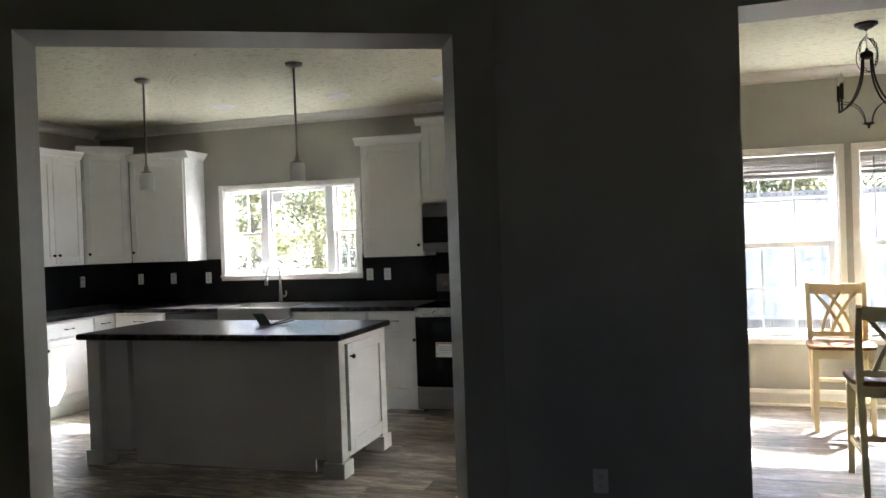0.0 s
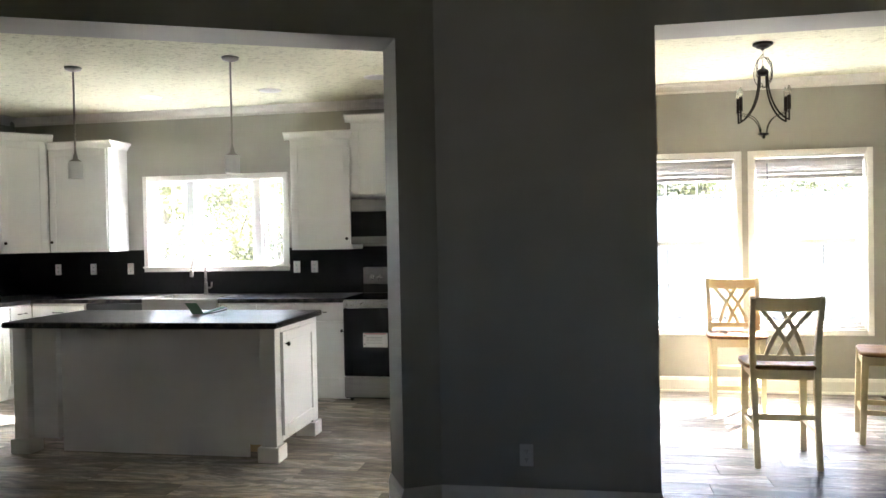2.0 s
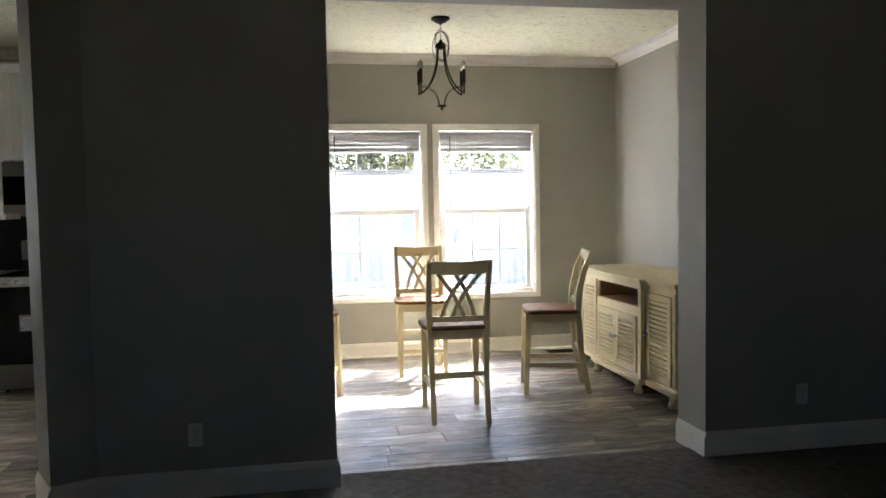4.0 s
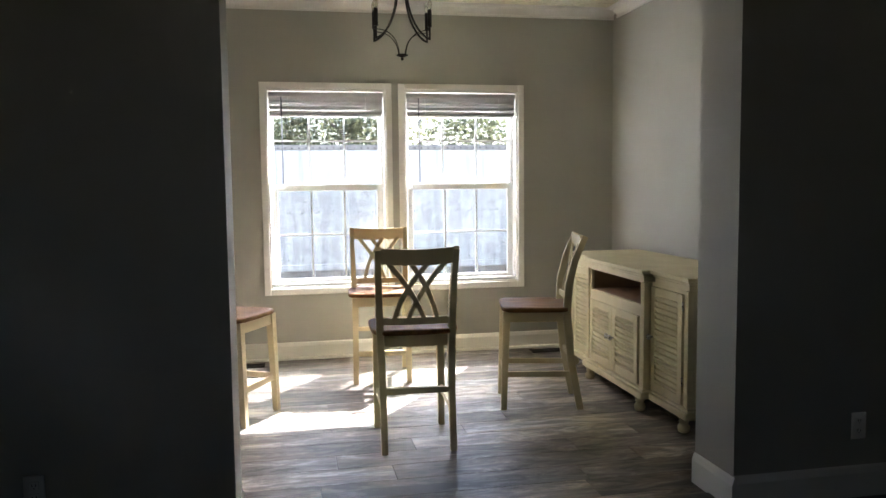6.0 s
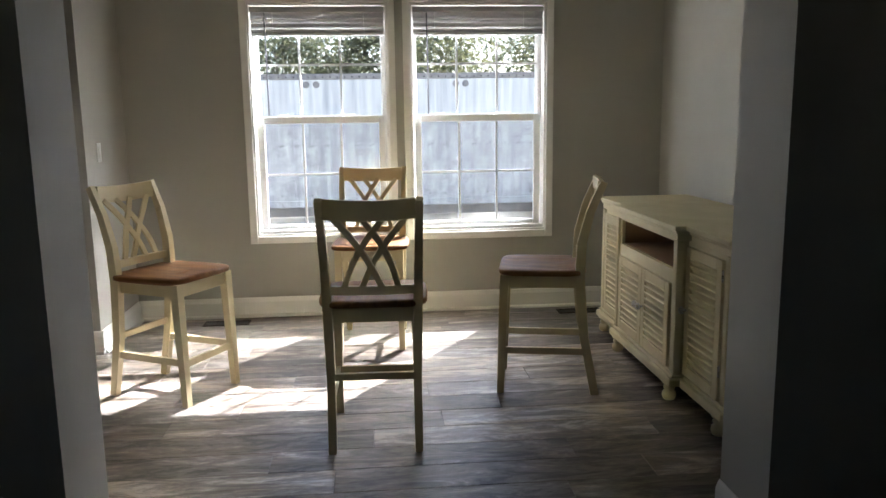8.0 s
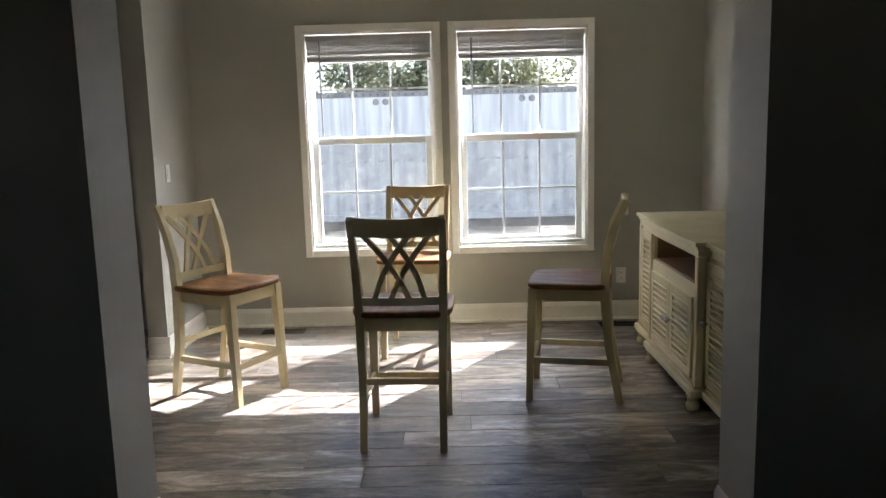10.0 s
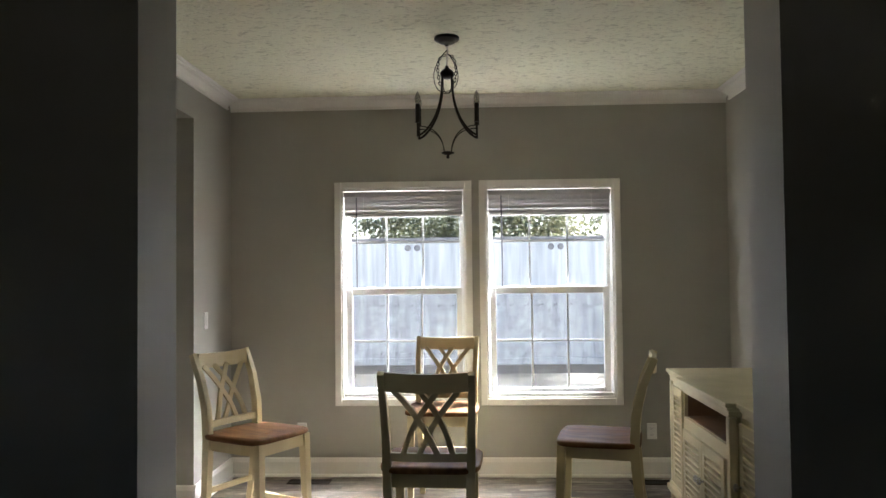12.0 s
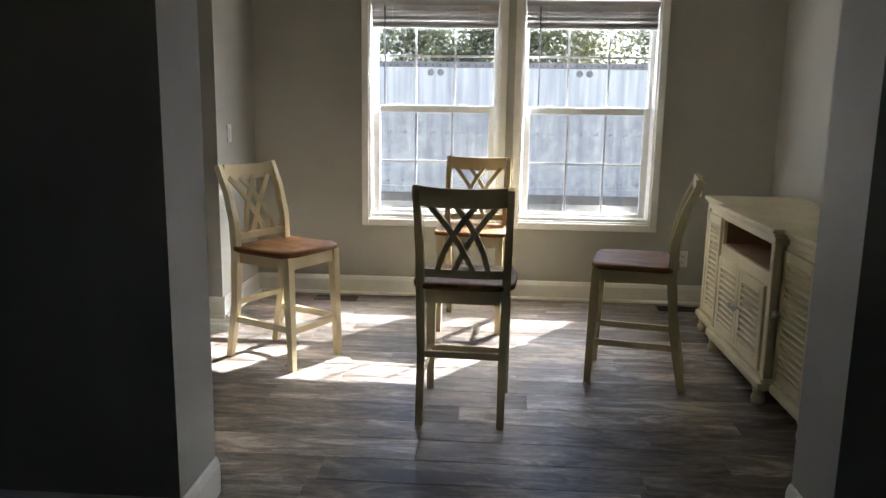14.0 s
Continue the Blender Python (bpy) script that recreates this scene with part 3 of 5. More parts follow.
def chair(m, label):
    c = thing("dining_chair", m, label, "chair", "counter-height dining chairs")
    # saddle seat with a rounded outline
    bm = bmesh.new()
    n = 28
    rim = []
    for i in range(n):
        t = 2 * math.pi * i / n
        s, k = math.sin(t), math.cos(t)
        px = math.copysign(abs(k) ** 0.3, k) * (0.228 - 0.012 * (s > 0) * s)
        py = math.copysign(abs(s) ** 0.36, s) * 0.212 - 0.022
        rim.append((px, py))
    levels = [(0.95, 0.592), (0.99, 0.596), (1.0, 0.606), (0.993, 0.616), (0.96, 0.621)]
    rings = [[bm.verts.new((x * k, (y + 0.022) * k - 0.022, z)) for x, y in rim] for k, z in levels]
    for k, dz in ((0.7, -0.006), (0.35, -0.009)):
        rings.append([bm.verts.new((x * k, (y + 0.022) * k - 0.022, 0.621 + dz + 0.004 * math.cos(3 * math.atan2(x, y + 0.02)))) for x, y in rim])
    for a, b in zip(rings, rings[1:]):
        for i in range(n):
            bm.faces.new((a[i], a[(i + 1) % n], b[(i + 1) % n], b[i]))
    bm.faces.new(rings[0][::-1])
    bm.faces.new(rings[-1])
    smooth(part("seat", bm, SEAT, c, "brown stained wooden seat"))
    for sx in (-1, 1):
        bm = bmesh.new()
        sweep(bm, [(sx * 0.182, -0.224, 0.0), (sx * 0.18, -0.214, 0.3), (sx * 0.177, -0.203, 0.594)], (0.042, 0.042), taper=[0.78, 0.92, 1.05])
        part("leg", bm, CREAM, c)
        zs = [0, 0.1, 0.2, 0.3, 0.4, 0.5, 0.58, 0.66, 0.75, 0.82, 0.9, 0.97, 1.04]
        sweep_pts = [(sx * half(z), spine(z), z) for z in zs]
        bm = bmesh.new()
        sweep(bm, sweep_pts, (0.034, 0.042), taper=[0.9, 0.94, 0.97, 1, 1.05, 1.1, 1.1, 1.08, 1.03, 0.98, 0.92, 0.86, 0.8])
        part("rear_leg", bm, CREAM, c)
        part("side_apron", sweep(bmesh.new(), [(sx * 0.175, -0.185, 0.562), (sx * 0.172, 0.135, 0.562)], (0.022, 0.062), side=(1, 0, 0)), CREAM, c)
        part("side_stretcher", sweep(bmesh.new(), [(sx * 0.179, -0.2, 0.215), (sx * 0.174, 0.185, 0.215)], (0.018, 0.032), side=(1, 0, 0)), CREAM, c)
    part("front_apron", slab(-0.158, 0.158, -0.215, -0.193, 0.53, 0.594), CREAM, c)
    part("rear_apron", slab(-0.162, 0.162, 0.142, 0.165, 0.53, 0.594), CREAM, c)
    part("front_stretcher", slab(-0.162, 0.162, -0.225, -0.205, 0.19, 0.224, 0.002), CREAM, c)
    part("rear_stretcher", slab(-0.162, 0.162, 0.172, 0.19, 0.292, 0.322, 0.002), CREAM, c)
    k = 12
    bm = bmesh.new()
    sweep(bm, [(-0.182 + 0.364 * i / k, spine(1.003) + bend(-0.182 + 0.364 * i / k) - 0.004, 1.003 - 0.008 * (1 - ((i - k / 2) / (k / 2)) ** 2)) for i in range(k + 1)], (0.08, 0.022), side=(0, 0, 1))
    part("top_rail", bm, CREAM, c)
    bm = bmesh.new()
    sweep(bm, [(-0.172 + 0.344 * i / k, spine(0.664) + bend(-0.172 + 0.344 * i / k) - 0.003, 0.664) for i in range(k + 1)], (0.036, 0.02), side=(0, 0, 1))
    part("lower_rail", bm, CREAM, c)
    for j, (t, b, curve) in enumerate(((-0.146, 0.04, 0.018), (-0.058, 0.112, 0.022), (0.035, -0.105, -0.022), (0.146, -0.04, -0.018))):
        bm = bmesh.new()
        pts = []
        for i in range(11):
            u = i / 10
            x = t + (b - t) * u + curve * math.sin(math.pi * u)
            z = 0.972 - (0.972 - 0.676) * u
            pts.append((x, spine(z) + bend(x) + (0.003 if j % 2 else -0.003), z))
        sweep(bm, pts, (0.025, 0.013), side=(1, 0, 0.35))
        part("lattice_slat", bm, CREAM, c)
    return c


def facing(x, y, degrees):
    """The chair's base at x, y, turned from facing the living room."""
    return pose(x, y, 0, 0, 0, degrees)


first = chair(facing(1.318, 4.978, 177.8), "cream X-back counter chair with brown seat, seen from behind in shade")
for m, label in ((facing(1.307, 6.39, -4.5), "cream X-back counter chair with brown seat, sunlit below the windows"),
                 (facing(2.184, 5.508, -102.4), "cream X-back counter chair with brown seat, turned sideways by the sideboard"),
                 (facing(0.302, 5.626, 62.2), "cream X-back counter chair with brown seat, angled beside the passage")):
    copy_thing(first, m)["label"] = label


def louvre_door(parent, y0, y1, z0, z1, x, knob):
    """A louvred door on a face that looks along -x."""
    f = 0.05
    d = part("door", slab(x - 0.003, x, y0, y1, z0, z1), SIDE, parent)
    for p, q in ((y0, y0 + f), (y1 - f, y1)):
        part("stile", slab(x - 0.016, x - 0.0032, p, q, z0, z1, 0.003), SIDE, d)
    for p, q in ((z0, z0 + f), (z1 - f, z1)):
        part("rail", slab(x - 0.0158, x - 0.0032, y0 + f, y1 - f, p, q, 0.003), SIDE, d)
    n = int((z1 - z0 - 0.1) / 0.031)
    for i in range(n):
        z = z0 + 0.062 + (z1 - z0 - 0.12) * i / (n - 1) - 0.004
        bm = bmesh.new()
        sweep(bm, [(x - 0.009, y0 + f, z), (x - 0.009, y1 - f, z)], (0.007, 0.031), side=(-0.86, 0, -0.51))
        part("louvre", bm, SIDE, d)
    bm = bmesh.new()
    lathe(bm, [(0.006, 0), (0.006, 0.012), (0.017, 0.018), (0.019, 0.026), (0.014, 0.034), (0.004, 0.037)], n=14)
    bmesh.ops.transform(bm, matrix=pose(x - 0.016, knob, (z0 + z1) / 2 + 0.01, 0, -90, 0), verts=bm.verts)
    smooth(part("knob", bm, NICKEL, d, "pewter knob"))
    return d


def sideboard():
    s = thing("sideboard", pose(0, 0, 0), "cream distressed sideboard with louvred doors and an open niche", "sideboard")
    y0, y1, c0, c1 = 4.7, 6.44, 5.138, 6.0
    xs, xc, xb = 2.762, 2.712, 3.3
    zt, zb = 0.845, 0.082
    for a, b, x in ((y0, c0, xs), (c1, y1, xs), (c0, c1, xc)):
        bm = bmesh.new()
        o = 0.03
        lo, hi = a - (o if a != c1 else -o), b + (o if b != c0 else -o)
        box(bm, x - o, xb, lo, hi, zt - 0.022, zt, 0.005, 2)
        box(bm, x - o * 0.6, xb, lo + 0.012, hi - 0.012, zt - 0.04, zt - 0.0225, 0.005)
        box(bm, x - o * 0.3, xb, lo + 0.02, hi - 0.02, zt - 0.07, zt - 0.0405, 0.003)
        part("top_board", bm, SIDE, s)
        bm = bmesh.new()
        box(bm, x - 0.036, xb, lo - 0.004, hi + 0.004 - 0.008 * (b == c0), zb, zb + 0.04, 0.01, 2)
        box(bm, x - 0.02, xb, lo + 0.008, hi - 0.008, zb + 0.0402, zb + 0.055, 0.005)
        part("base_moulding", bm, SIDE, s)
    for a, b, x in ((y0, c0, xs), (c1, y1, xs)):
        bm = bmesh.new()
        box(bm, x, xb, a, b, zb + 0.055, zt - 0.0705)
        part("body", bm, SIDE, s)
    # centre bay with its open niche
    bm = bmesh.new()
    box(bm, xc + 0.001, xb, c0, c0 + 0.05, zb + 0.055, zt - 0.0705)
    box(bm, xc + 0.001, xb, c1 - 0.05, c1, zb + 0.055, zt - 0.0705)
    box(bm, xc + 0.001, xb, c0 + 0.05, c1 - 0.05, zb + 0.055, 0.63)
    box(bm, xc + 0.001, xb, c0 + 0.05, c1 - 0.05, 0.766, zt - 0.0705)
    part("centre_body", bm, SIDE, s)
    bm = bmesh.new()
    box(bm, 3.18, 3.2, c0 + 0.05, c1 - 0.05, 0.632, 0.765)
    box(bm, xc + 0.02, 3.18, c0 + 0.0505, c0 + 0.056, 0.632, 0.765)
    box(bm, xc + 0.02, 3.18, c1 - 0.056, c1 - 0.0505, 0.632, 0.765)
    box(bm, xc + 0.02, 3.18, c0 + 0.056, c1 - 0.056, 0.6305, 0.635)
    part("niche", bm, INNER, s, "open brown-stained niche")
    louvre_door(s, y0 + 0.058, c0 - 0.014, 0.142, 0.75, xs, c0 - 0.04)
    louvre_door(s, c1 + 0.014, y1 - 0.058, 0.142, 0.75, xs, c1 + 0.04)
    mid = (c0 + c1) / 2
    louvre_door(s, c0 + 0.06, mid - 0.002, 0.152, 0.565, xc, mid - 0.028)
    louvre_door(s, mid + 0.002, c1 - 0.06, 0.152, 0.565, xc, mid + 0.028)
    foot = [(0.02, 0), (0.029, 0.006), (0.034, 0.023), (0.031, 0.04), (0.021, 0.049), (0.025, 0.054), (0.029, 0.062), (0.021, 0.07), (0.034, 0.082)]
    for x, y in ((xs - 0.004, y0 + 0.04), (xs - 0.004, y1 - 0.05), (xc - 0.004, c0 + 0.037), (xc - 0.004, c1 - 0.04), (3.25, y0 + 0.05), (3.25, y1 - 0.05)):
        bm = lathe(bmesh.new(), foot, (x, y, 0), 16)
        smooth(part("bun_foot", bm, SIDE, s))
    for y in (y0 + 0.01, c0 + 0.004, c1 - 0.004, y1 - 0.01):
        x = xs if y in (y0 + 0.01, y1 - 0.01) else xc
        part("pilaster", slab(x - 0.012, x + 0.03, y - 0.022 if y > c0 else y - 0.012, y + 0.022, zb + 0.056, zt - 0.071, 0.006, 2), SIDE, s)
    for y in (y0 + 0.058,):
        for z in (0.25, 0.66):
            part("hinge", lathe(bmesh.new(), [(0.005, 0), (0.005, 0.05)], (xs - 0.012, y - 0.004, z), 8), NICKEL, s)


sideboard()


def curve_points(pts, n):
    """n points evenly along a smooth curve through the points given."""
    p = [Vector(v) for v in pts]
    fine = []
    for i in range(len(p) - 1):
        a, b, c, d = p[max(i - 1, 0)], p[i], p[i + 1], p[min(i + 2, len(p) - 1)]
        for k in range(20):
            t = k / 20
            fine.append(0.5 * (2 * b + (c - a) * t + (2 * a - 5 * b + 4 * c - d) * t * t + (3 * b - a - 3 * c + d) * t ** 3))
    fine.append(p[-1])
    run = [0.0]
    for a, b in zip(fine, fine[1:]):
        run.append(run[-1] + (b - a).length)
    out, j = [], 0
    for i in range(n):
        want = run[-1] * i / (n - 1)
        while j < len(run) - 2 and run[j + 1] < want:
            j += 1
        out.append(fine[j].lerp(fine[j + 1], (want - run[j]) / max(1e-9, run[j + 1] - run[j])))
    return out


def chandelier(x, y):
    c = thing("chandelier", pose(x, y, 0), "dark bronze four-arm chandelier with candle bulbs on a looped chain", "chandelier")
    smooth(part("canopy", lathe(bmesh.new(), [(0.068, CEILING), (0.069, CEILING - 0.014), (0.064, CEILING - 0.018), (0.05, CEILING - 0.021), (0.045, CEILING - 0.03), (0.03, CEILING - 0.037), (0.012, CEILING - 0.041), (0.008, CEILING - 0.05)][::-1], n=24), IRON, c))
    part("hook", sweep(bmesh.new(), [(0, 0, CEILING - 0.045), (0.004, 0, CEILING - 0.08), (0, 0, 2.66), (0, 0, 2.585)], 0.004, n=6), NICKEL, c)
    smooth(part("hub", lathe(bmesh.new(), [(0.018, 2.535), (0.036, 2.545), (0.04, 2.565), (0.03, 2.58), (0.012, 2.59), (0.008, 2.605)], n=18), IRON, c))
    # chain hanging in a loop
    loop = curve_points([(0, 0, 2.668), (-0.032, -0.02, 2.65), (-0.048, -0.04, 2.6), (-0.044, -0.045, 2.53), (-0.028, -0.045, 2.475), (0.0, -0.045, 2.447),
                         (0.028, -0.045, 2.475), (0.046, -0.045, 2.53), (0.048, -0.04, 2.6), (0.03, -0.02, 2.65), (0, 0, 2.668)], 30)
    for i in range(1, len(loop) - 1):
        t = (loop[i + 1] - loop[i - 1]).normalized()
        u = t.cross(Vector((0, 1, 0))).normalized() if i % 2 else Vector((0, 1, 0))
        link = [loop[i] + t * 0.0125 * math.sin(k * math.pi / 5) + u * 0.0068 * math.cos(k * math.pi / 5) for k in range(10)]
        part("chain_link", sweep(bmesh.new(), link, 0.0021, side=tuple(t.cross(u)), closed=True, n=5), IRON, c)
    wire = curve_points([(0.0, -0.01, 2.69), (-0.045, -0.03, 2.63), (-0.07, -0.04, 2.55), (-0.058, -0.04, 2.48), (-0.01, -0.03, 2.445), (0.045, -0.02, 2.485), (0.06, -0.01, 2.56), (0.03, 0, 2.64), (0.0, 0.0, 2.68)], 36)
    part("cable", sweep(bmesh.new(), wire, 0.0022, n=6), IRON, c)
    for sx in (-1, 1):
        for sy in (-1, 1):
            ex, ey = sx * 0.16, sy * 0.048
            pts = []
            for i in range(15):
                u = i / 14
                r = 0.16 + 0.84 * (u ** 2.1)
                z = 2.54 - 0.325 * (1 - (1 - u) ** 1.35)
                pts.append((ex * r, ey * (0.45 + 0.55 * u), z))
            arm = part("arm", sweep(bmesh.new(), pts, 0.0062, n=8), IRON, c)
            part("stem", sweep(bmesh.new(), [(ex, ey, 2.21), (ex, ey, 2.29)], 0.006, n=8), IRON, arm)
            part("candle_sleeve", lathe(bmesh.new(), [(0.013, 2.285), (0.015, 2.287), (0.0125, 2.295), (0.0125, 2.385), (0.009, 2.387)], (ex, ey, 0), 14), IRON, arm)
            smooth(part("bulb", lathe(bmesh.new(), [(0.008, 2.385), (0.012, 2.395), (0.016, 2.412), (0.014, 2.43), (0.007, 2.447), (0.002, 2.456)], (ex, ey, 0), 14), BULB, arm, "clear candle bulb"))
            pts = []
            for i in range(11):
                u = i / 10
                pts.append((ex * (1 - 0.88 * (1 - (1 - u) ** 1.7)), ey * (1 - 0.8 * u), 2.268 - 0.008 * u - 0.135 * u ** 2.2))
            part("scroll", sweep(bmesh.new(), pts, 0.0028, n=6), IRON, c)
    smooth(part("finial", lathe(bmesh.new(), [(0.003, 2.094), (0.009, 2.1), (0.009, 2.108), (0.006, 2.112), (0.034, 2.122), (0.036, 2.128), (0.02, 2.133)], n=18), IRON, c))


chandelier(1.379, 5.63)


def wall_plate(m, label, duplex=True, toggle=False, name="wall_outlet"):
    """An outlet or switch plate on a wall that looks along -y."""
    o = thing(name, m, label, "outlet" if not toggle else "switch")
    part("plate", slab(-0.035, 0.035, -0.007, 0, -0.057, 0.057, 0.003), PLATE, o)
    if toggle:
        part("rocker", slab(-0.016, 0.016, -0.011, -0.0065, -0.033, 0.033, 0.002), PLATE, o)
    else:
        for z in (-0.021, 0.021):
            face = part("socket", slab(-0.017, 0.017, -0.0085, -0.0065, z - 0.0145, z + 0.0145, 0.002), PLATE, o)
            for x in (-0.006, 0.006):
                part("slot", slab(x - 0.0012, x + 0.0012, -0.009, -0.0084, z - 0.003, z + 0.006), BLACK, face)
            part("slot", slab(-0.002, 0.002, -0.009, -0.0084, z - 0.011, z - 0.007), BLACK, face)
    part("screw", lathe(bmesh.new(), [(0.002, -0.001), (0.002, 0.001)], (0, -0.0075, 0), 6), PLATE, o)
    return o


wall_plate(pose(-0.187, FRONT, 0.316), "white duplex outlet on the dim living room wall")
wall_plate(pose(3.03, FRONT, 0.318), "white duplex outlet on the dim living room wall")
wall_plate(pose(0.237, BACK, 0.33), "white duplex outlet on the dining room wall")
wall_plate(pose(2.767, BACK, 0.323), "white duplex outlet on the dining room wall beside the sideboard")
wall_plate(pose(LEFT_D, 6.53, 1.168, 0, 0, 90), "white rocker switch on the wall end", toggle=True, name="wall_switch")


def floor_vent(x, y):
    v = thing("floor_register", pose(x, y, 0), "brown metal floor register set in the planks", "vent", "floor registers")
    bm = bmesh.new()
    box(bm, -0.15, 0.15, -0.058, -0.043, 0.0005, 0.006, 0.001)
    box(bm, -0.15, 0.15, 0.043, 0.058, 0.0005, 0.006, 0.001)
    box(bm, -0.15, -0.135, -0.043, 0.043, 0.0005, 0.006, 0.001)
    box(bm, 0.135, 0.15, -0.043, 0.043, 0.0005, 0.006, 0.001)
    part("frame", bm, VENT, v)
    # flat black sheet on the planks stands in for the shaded duct below
    part("shade_sheet", slab(-0.135, 0.135, -0.043, 0.043, 0.0004, 0.0012), RUBBER, v)
    for i in range(14):
        x = -0.125 + 0.25 * i / 13
        part("fin", slab(x - 0.003, x + 0.003, -0.043, 0.043, 0.0013, 0.005), VENT, v)


floor_vent(0.325, 6.9)
floor_vent(2.73, 6.9)


# ---- kitchen ----
def shaker(parent, x0, x1, z0, z1, y, knob=None, material=None, rail=0.062):
    """A shaker door or drawer front on a face that looks along -y."""
    mat = material or CABINET
    t = 0.02
    d = part("door", slab(x0, x1, y - 0.009, y - 0.0005, z0, z1), mat, parent)
    for p, q, u, v in ((x0, x0 + rail, z0, z1), (x1 - rail, x1, z0, z1)):
        part("stile", slab(p, q, y - t, y - 0.0092, u, v, 0.002), mat, d)
    for u, v in ((z0, z0 + rail), (z1 - rail, z1)):
        part("rail", slab(x0 + rail, x1 - rail, y - t, y - 0.0092, u, v, 0.002), mat, d)
    if knob:
        bm = lathe(bmesh.new(), [(0.005, 0), (0.005, 0.012), (0.013, 0.016), (0.015, 0.022), (0.011, 0.029), (0.003, 0.031)], n=12)
        bmesh.ops.transform(bm, matrix=pose(knob[0], y - t, knob[1], 90, 0, 0), verts=bm.verts)
        smooth(part("knob", bm, KNOB, d, "dark metal knob"))
    return d


CAB_TOP = [(0, 0), (0.012, 0), (0.02, 0.02), (0.04, 0.045), (0.05, 0.055), (0.05, 0.07), (0, 0.07)]


def upper_cabinet(m, w, h, d, doors, label, knob_side=1, left_end=True, right_end=True):
    """Origin: front middle of the bottom edge; depth towards +y."""
    c = thing("upper_cabinet", m, label, "cabinet", "white upper cabinets")
    part("body", slab(-w / 2, w / 2, 0, d, 0, h, 0.002), CABINET, c)
    bm = bmesh.new()
    extrude(bm, CAB_TOP, (-w / 2 - 0.05 * left_end, 0, h - 0.07), (w / 2 + 0.05 * right_end, 0, h - 0.07), (0, -1, 0))
    if left_end:
        extrude(bm, CAB_TOP, (-w / 2, 0, h - 0.07), (-w / 2, d, h - 0.07), (-1, 0, 0))
    if right_end:
        extrude(bm, CAB_TOP, (w / 2, 0, h - 0.07), (w / 2, d, h - 0.07), (1, 0, 0))
    part("cornice", bm, CABINET, c)
    # board added above eye level so light bounced to the ceiling turns browner
    part("bounce_top", slab(-w / 2 + 0.01, w / 2 - 0.01, 0.01, d - 0.005, h + 0.0005, h + 0.006), PINE, c, "unseen pine-coloured top added to warm the bounced light")
    step = (w - 0.03) / doors
    for i in range(doors):
        x0 = -w / 2 + 0.015 + step * i + 0.002
        x1 = x0 + step - 0.004
        side = knob_side if doors == 1 else (1 if i == 0 else -1)
        kx = x1 - 0.03 if side > 0 else x0 + 0.03
        shaker(c, x0, x1, 0.025, h - 0.085, 0, (kx, 0.1))
    return c


UF = BACK - 0.33
upper_cabinet(pose(-2.302, UF, 1.34), 0.6, 1.105, 0.325, 1, "white shaker upper cabinet beside the window")
upper_cabinet(pose(-1.615, UF - 0.03, 1.815), 0.76, 0.765, 0.355, 2, "short white shaker cabinet above the microwave")
upper_cabinet(pose(-4.828, UF, 1.355), 0.66, 1.1, 0.325, 1, "white shaker upper cabinet beside the window", knob_side=-1, left_end=False)
# slanting corner cabinet
p, q = Vector((KLEFT + 0.33, BACK - 0.66)), Vector((-5.168, UF))
cm = (p + q) / 2
cang = math.degrees(math.atan2(q.y - p.y, q.x - p.x))
cw = (q - p).length
c = upper_cabinet(pose(cm.x, cm.y, 1.355, 0, 0, cang), cw, 1.18, 0.12, 1, "tall white corner cabinet set across the corner", knob_side=-1)
bm = prism(bmesh.new(), [(-cw / 2, 0.121), (cw / 2, 0.121), (0.0, 0.55)], 0.0, 1.16)
part("corner_body", bm, CABINET, c)
upper_cabinet(pose(KLEFT + 0.33, 6.02, 1.355, 0, 0, 90), 0.76, 1.11, 0.325, 2, "white shaker upper cabinet with a pair of doors", right_end=False)
upper_cabinet(pose(KLEFT + 0.33, 5.25, 1.355, 0, 0, 90), 0.76, 1.11, 0.325, 2, "white shaker upper cabinet with a pair of doors", right_end=False)

BF = BACK - 0.62      # face of the base cabinets
ZC = 0.87             # underside of the worktop


def base_cabinet(m, w, label, doors=1, drawers=True, knob_side=1):
    c = thing("base_cabinet", m, label, "cabinet", "white base cabinets")
    part("body", slab(-w / 2, w / 2, 0, 0.6, 0.1, ZC - 0.002, 0.002), CABINET, c)
    part("toe_kick", slab(-w / 2, w / 2, 0.02, 0.58, 0.0, 0.0995), CABINET, c)
    step = (w - 0.02) / doors
    for i in range(doors):
        x0 = -w / 2 + 0.01 + step * i + 0.002
        x1 = x0 + step - 0.004
        if drawers:
            dr = part("drawer_front", slab(x0, x1, -0.02, 0, 0.715, ZC - 0.02, 0.003), CABINET, c)
            pull = sweep(bmesh.new(), [((x0 + x1) / 2 - 0.05, -0.02, 0.785), ((x0 + x1) / 2 - 0.045, -0.045, 0.785), ((x0 + x1) / 2 + 0.045, -0.045, 0.785), ((x0 + x1) / 2 + 0.05, -0.02, 0.785)], 0.005, n=6)
            part("pull", pull, KNOB, dr, "dark bar pull")
        side = knob_side if doors == 1 else (1 if i == 0 else -1)
        shaker(c, x0, x1, 0.13, 0.7 if drawers else ZC - 0.02, 0, (x1 - 0.03 if side > 0 else x0 + 0.03, 0.62))
    return c


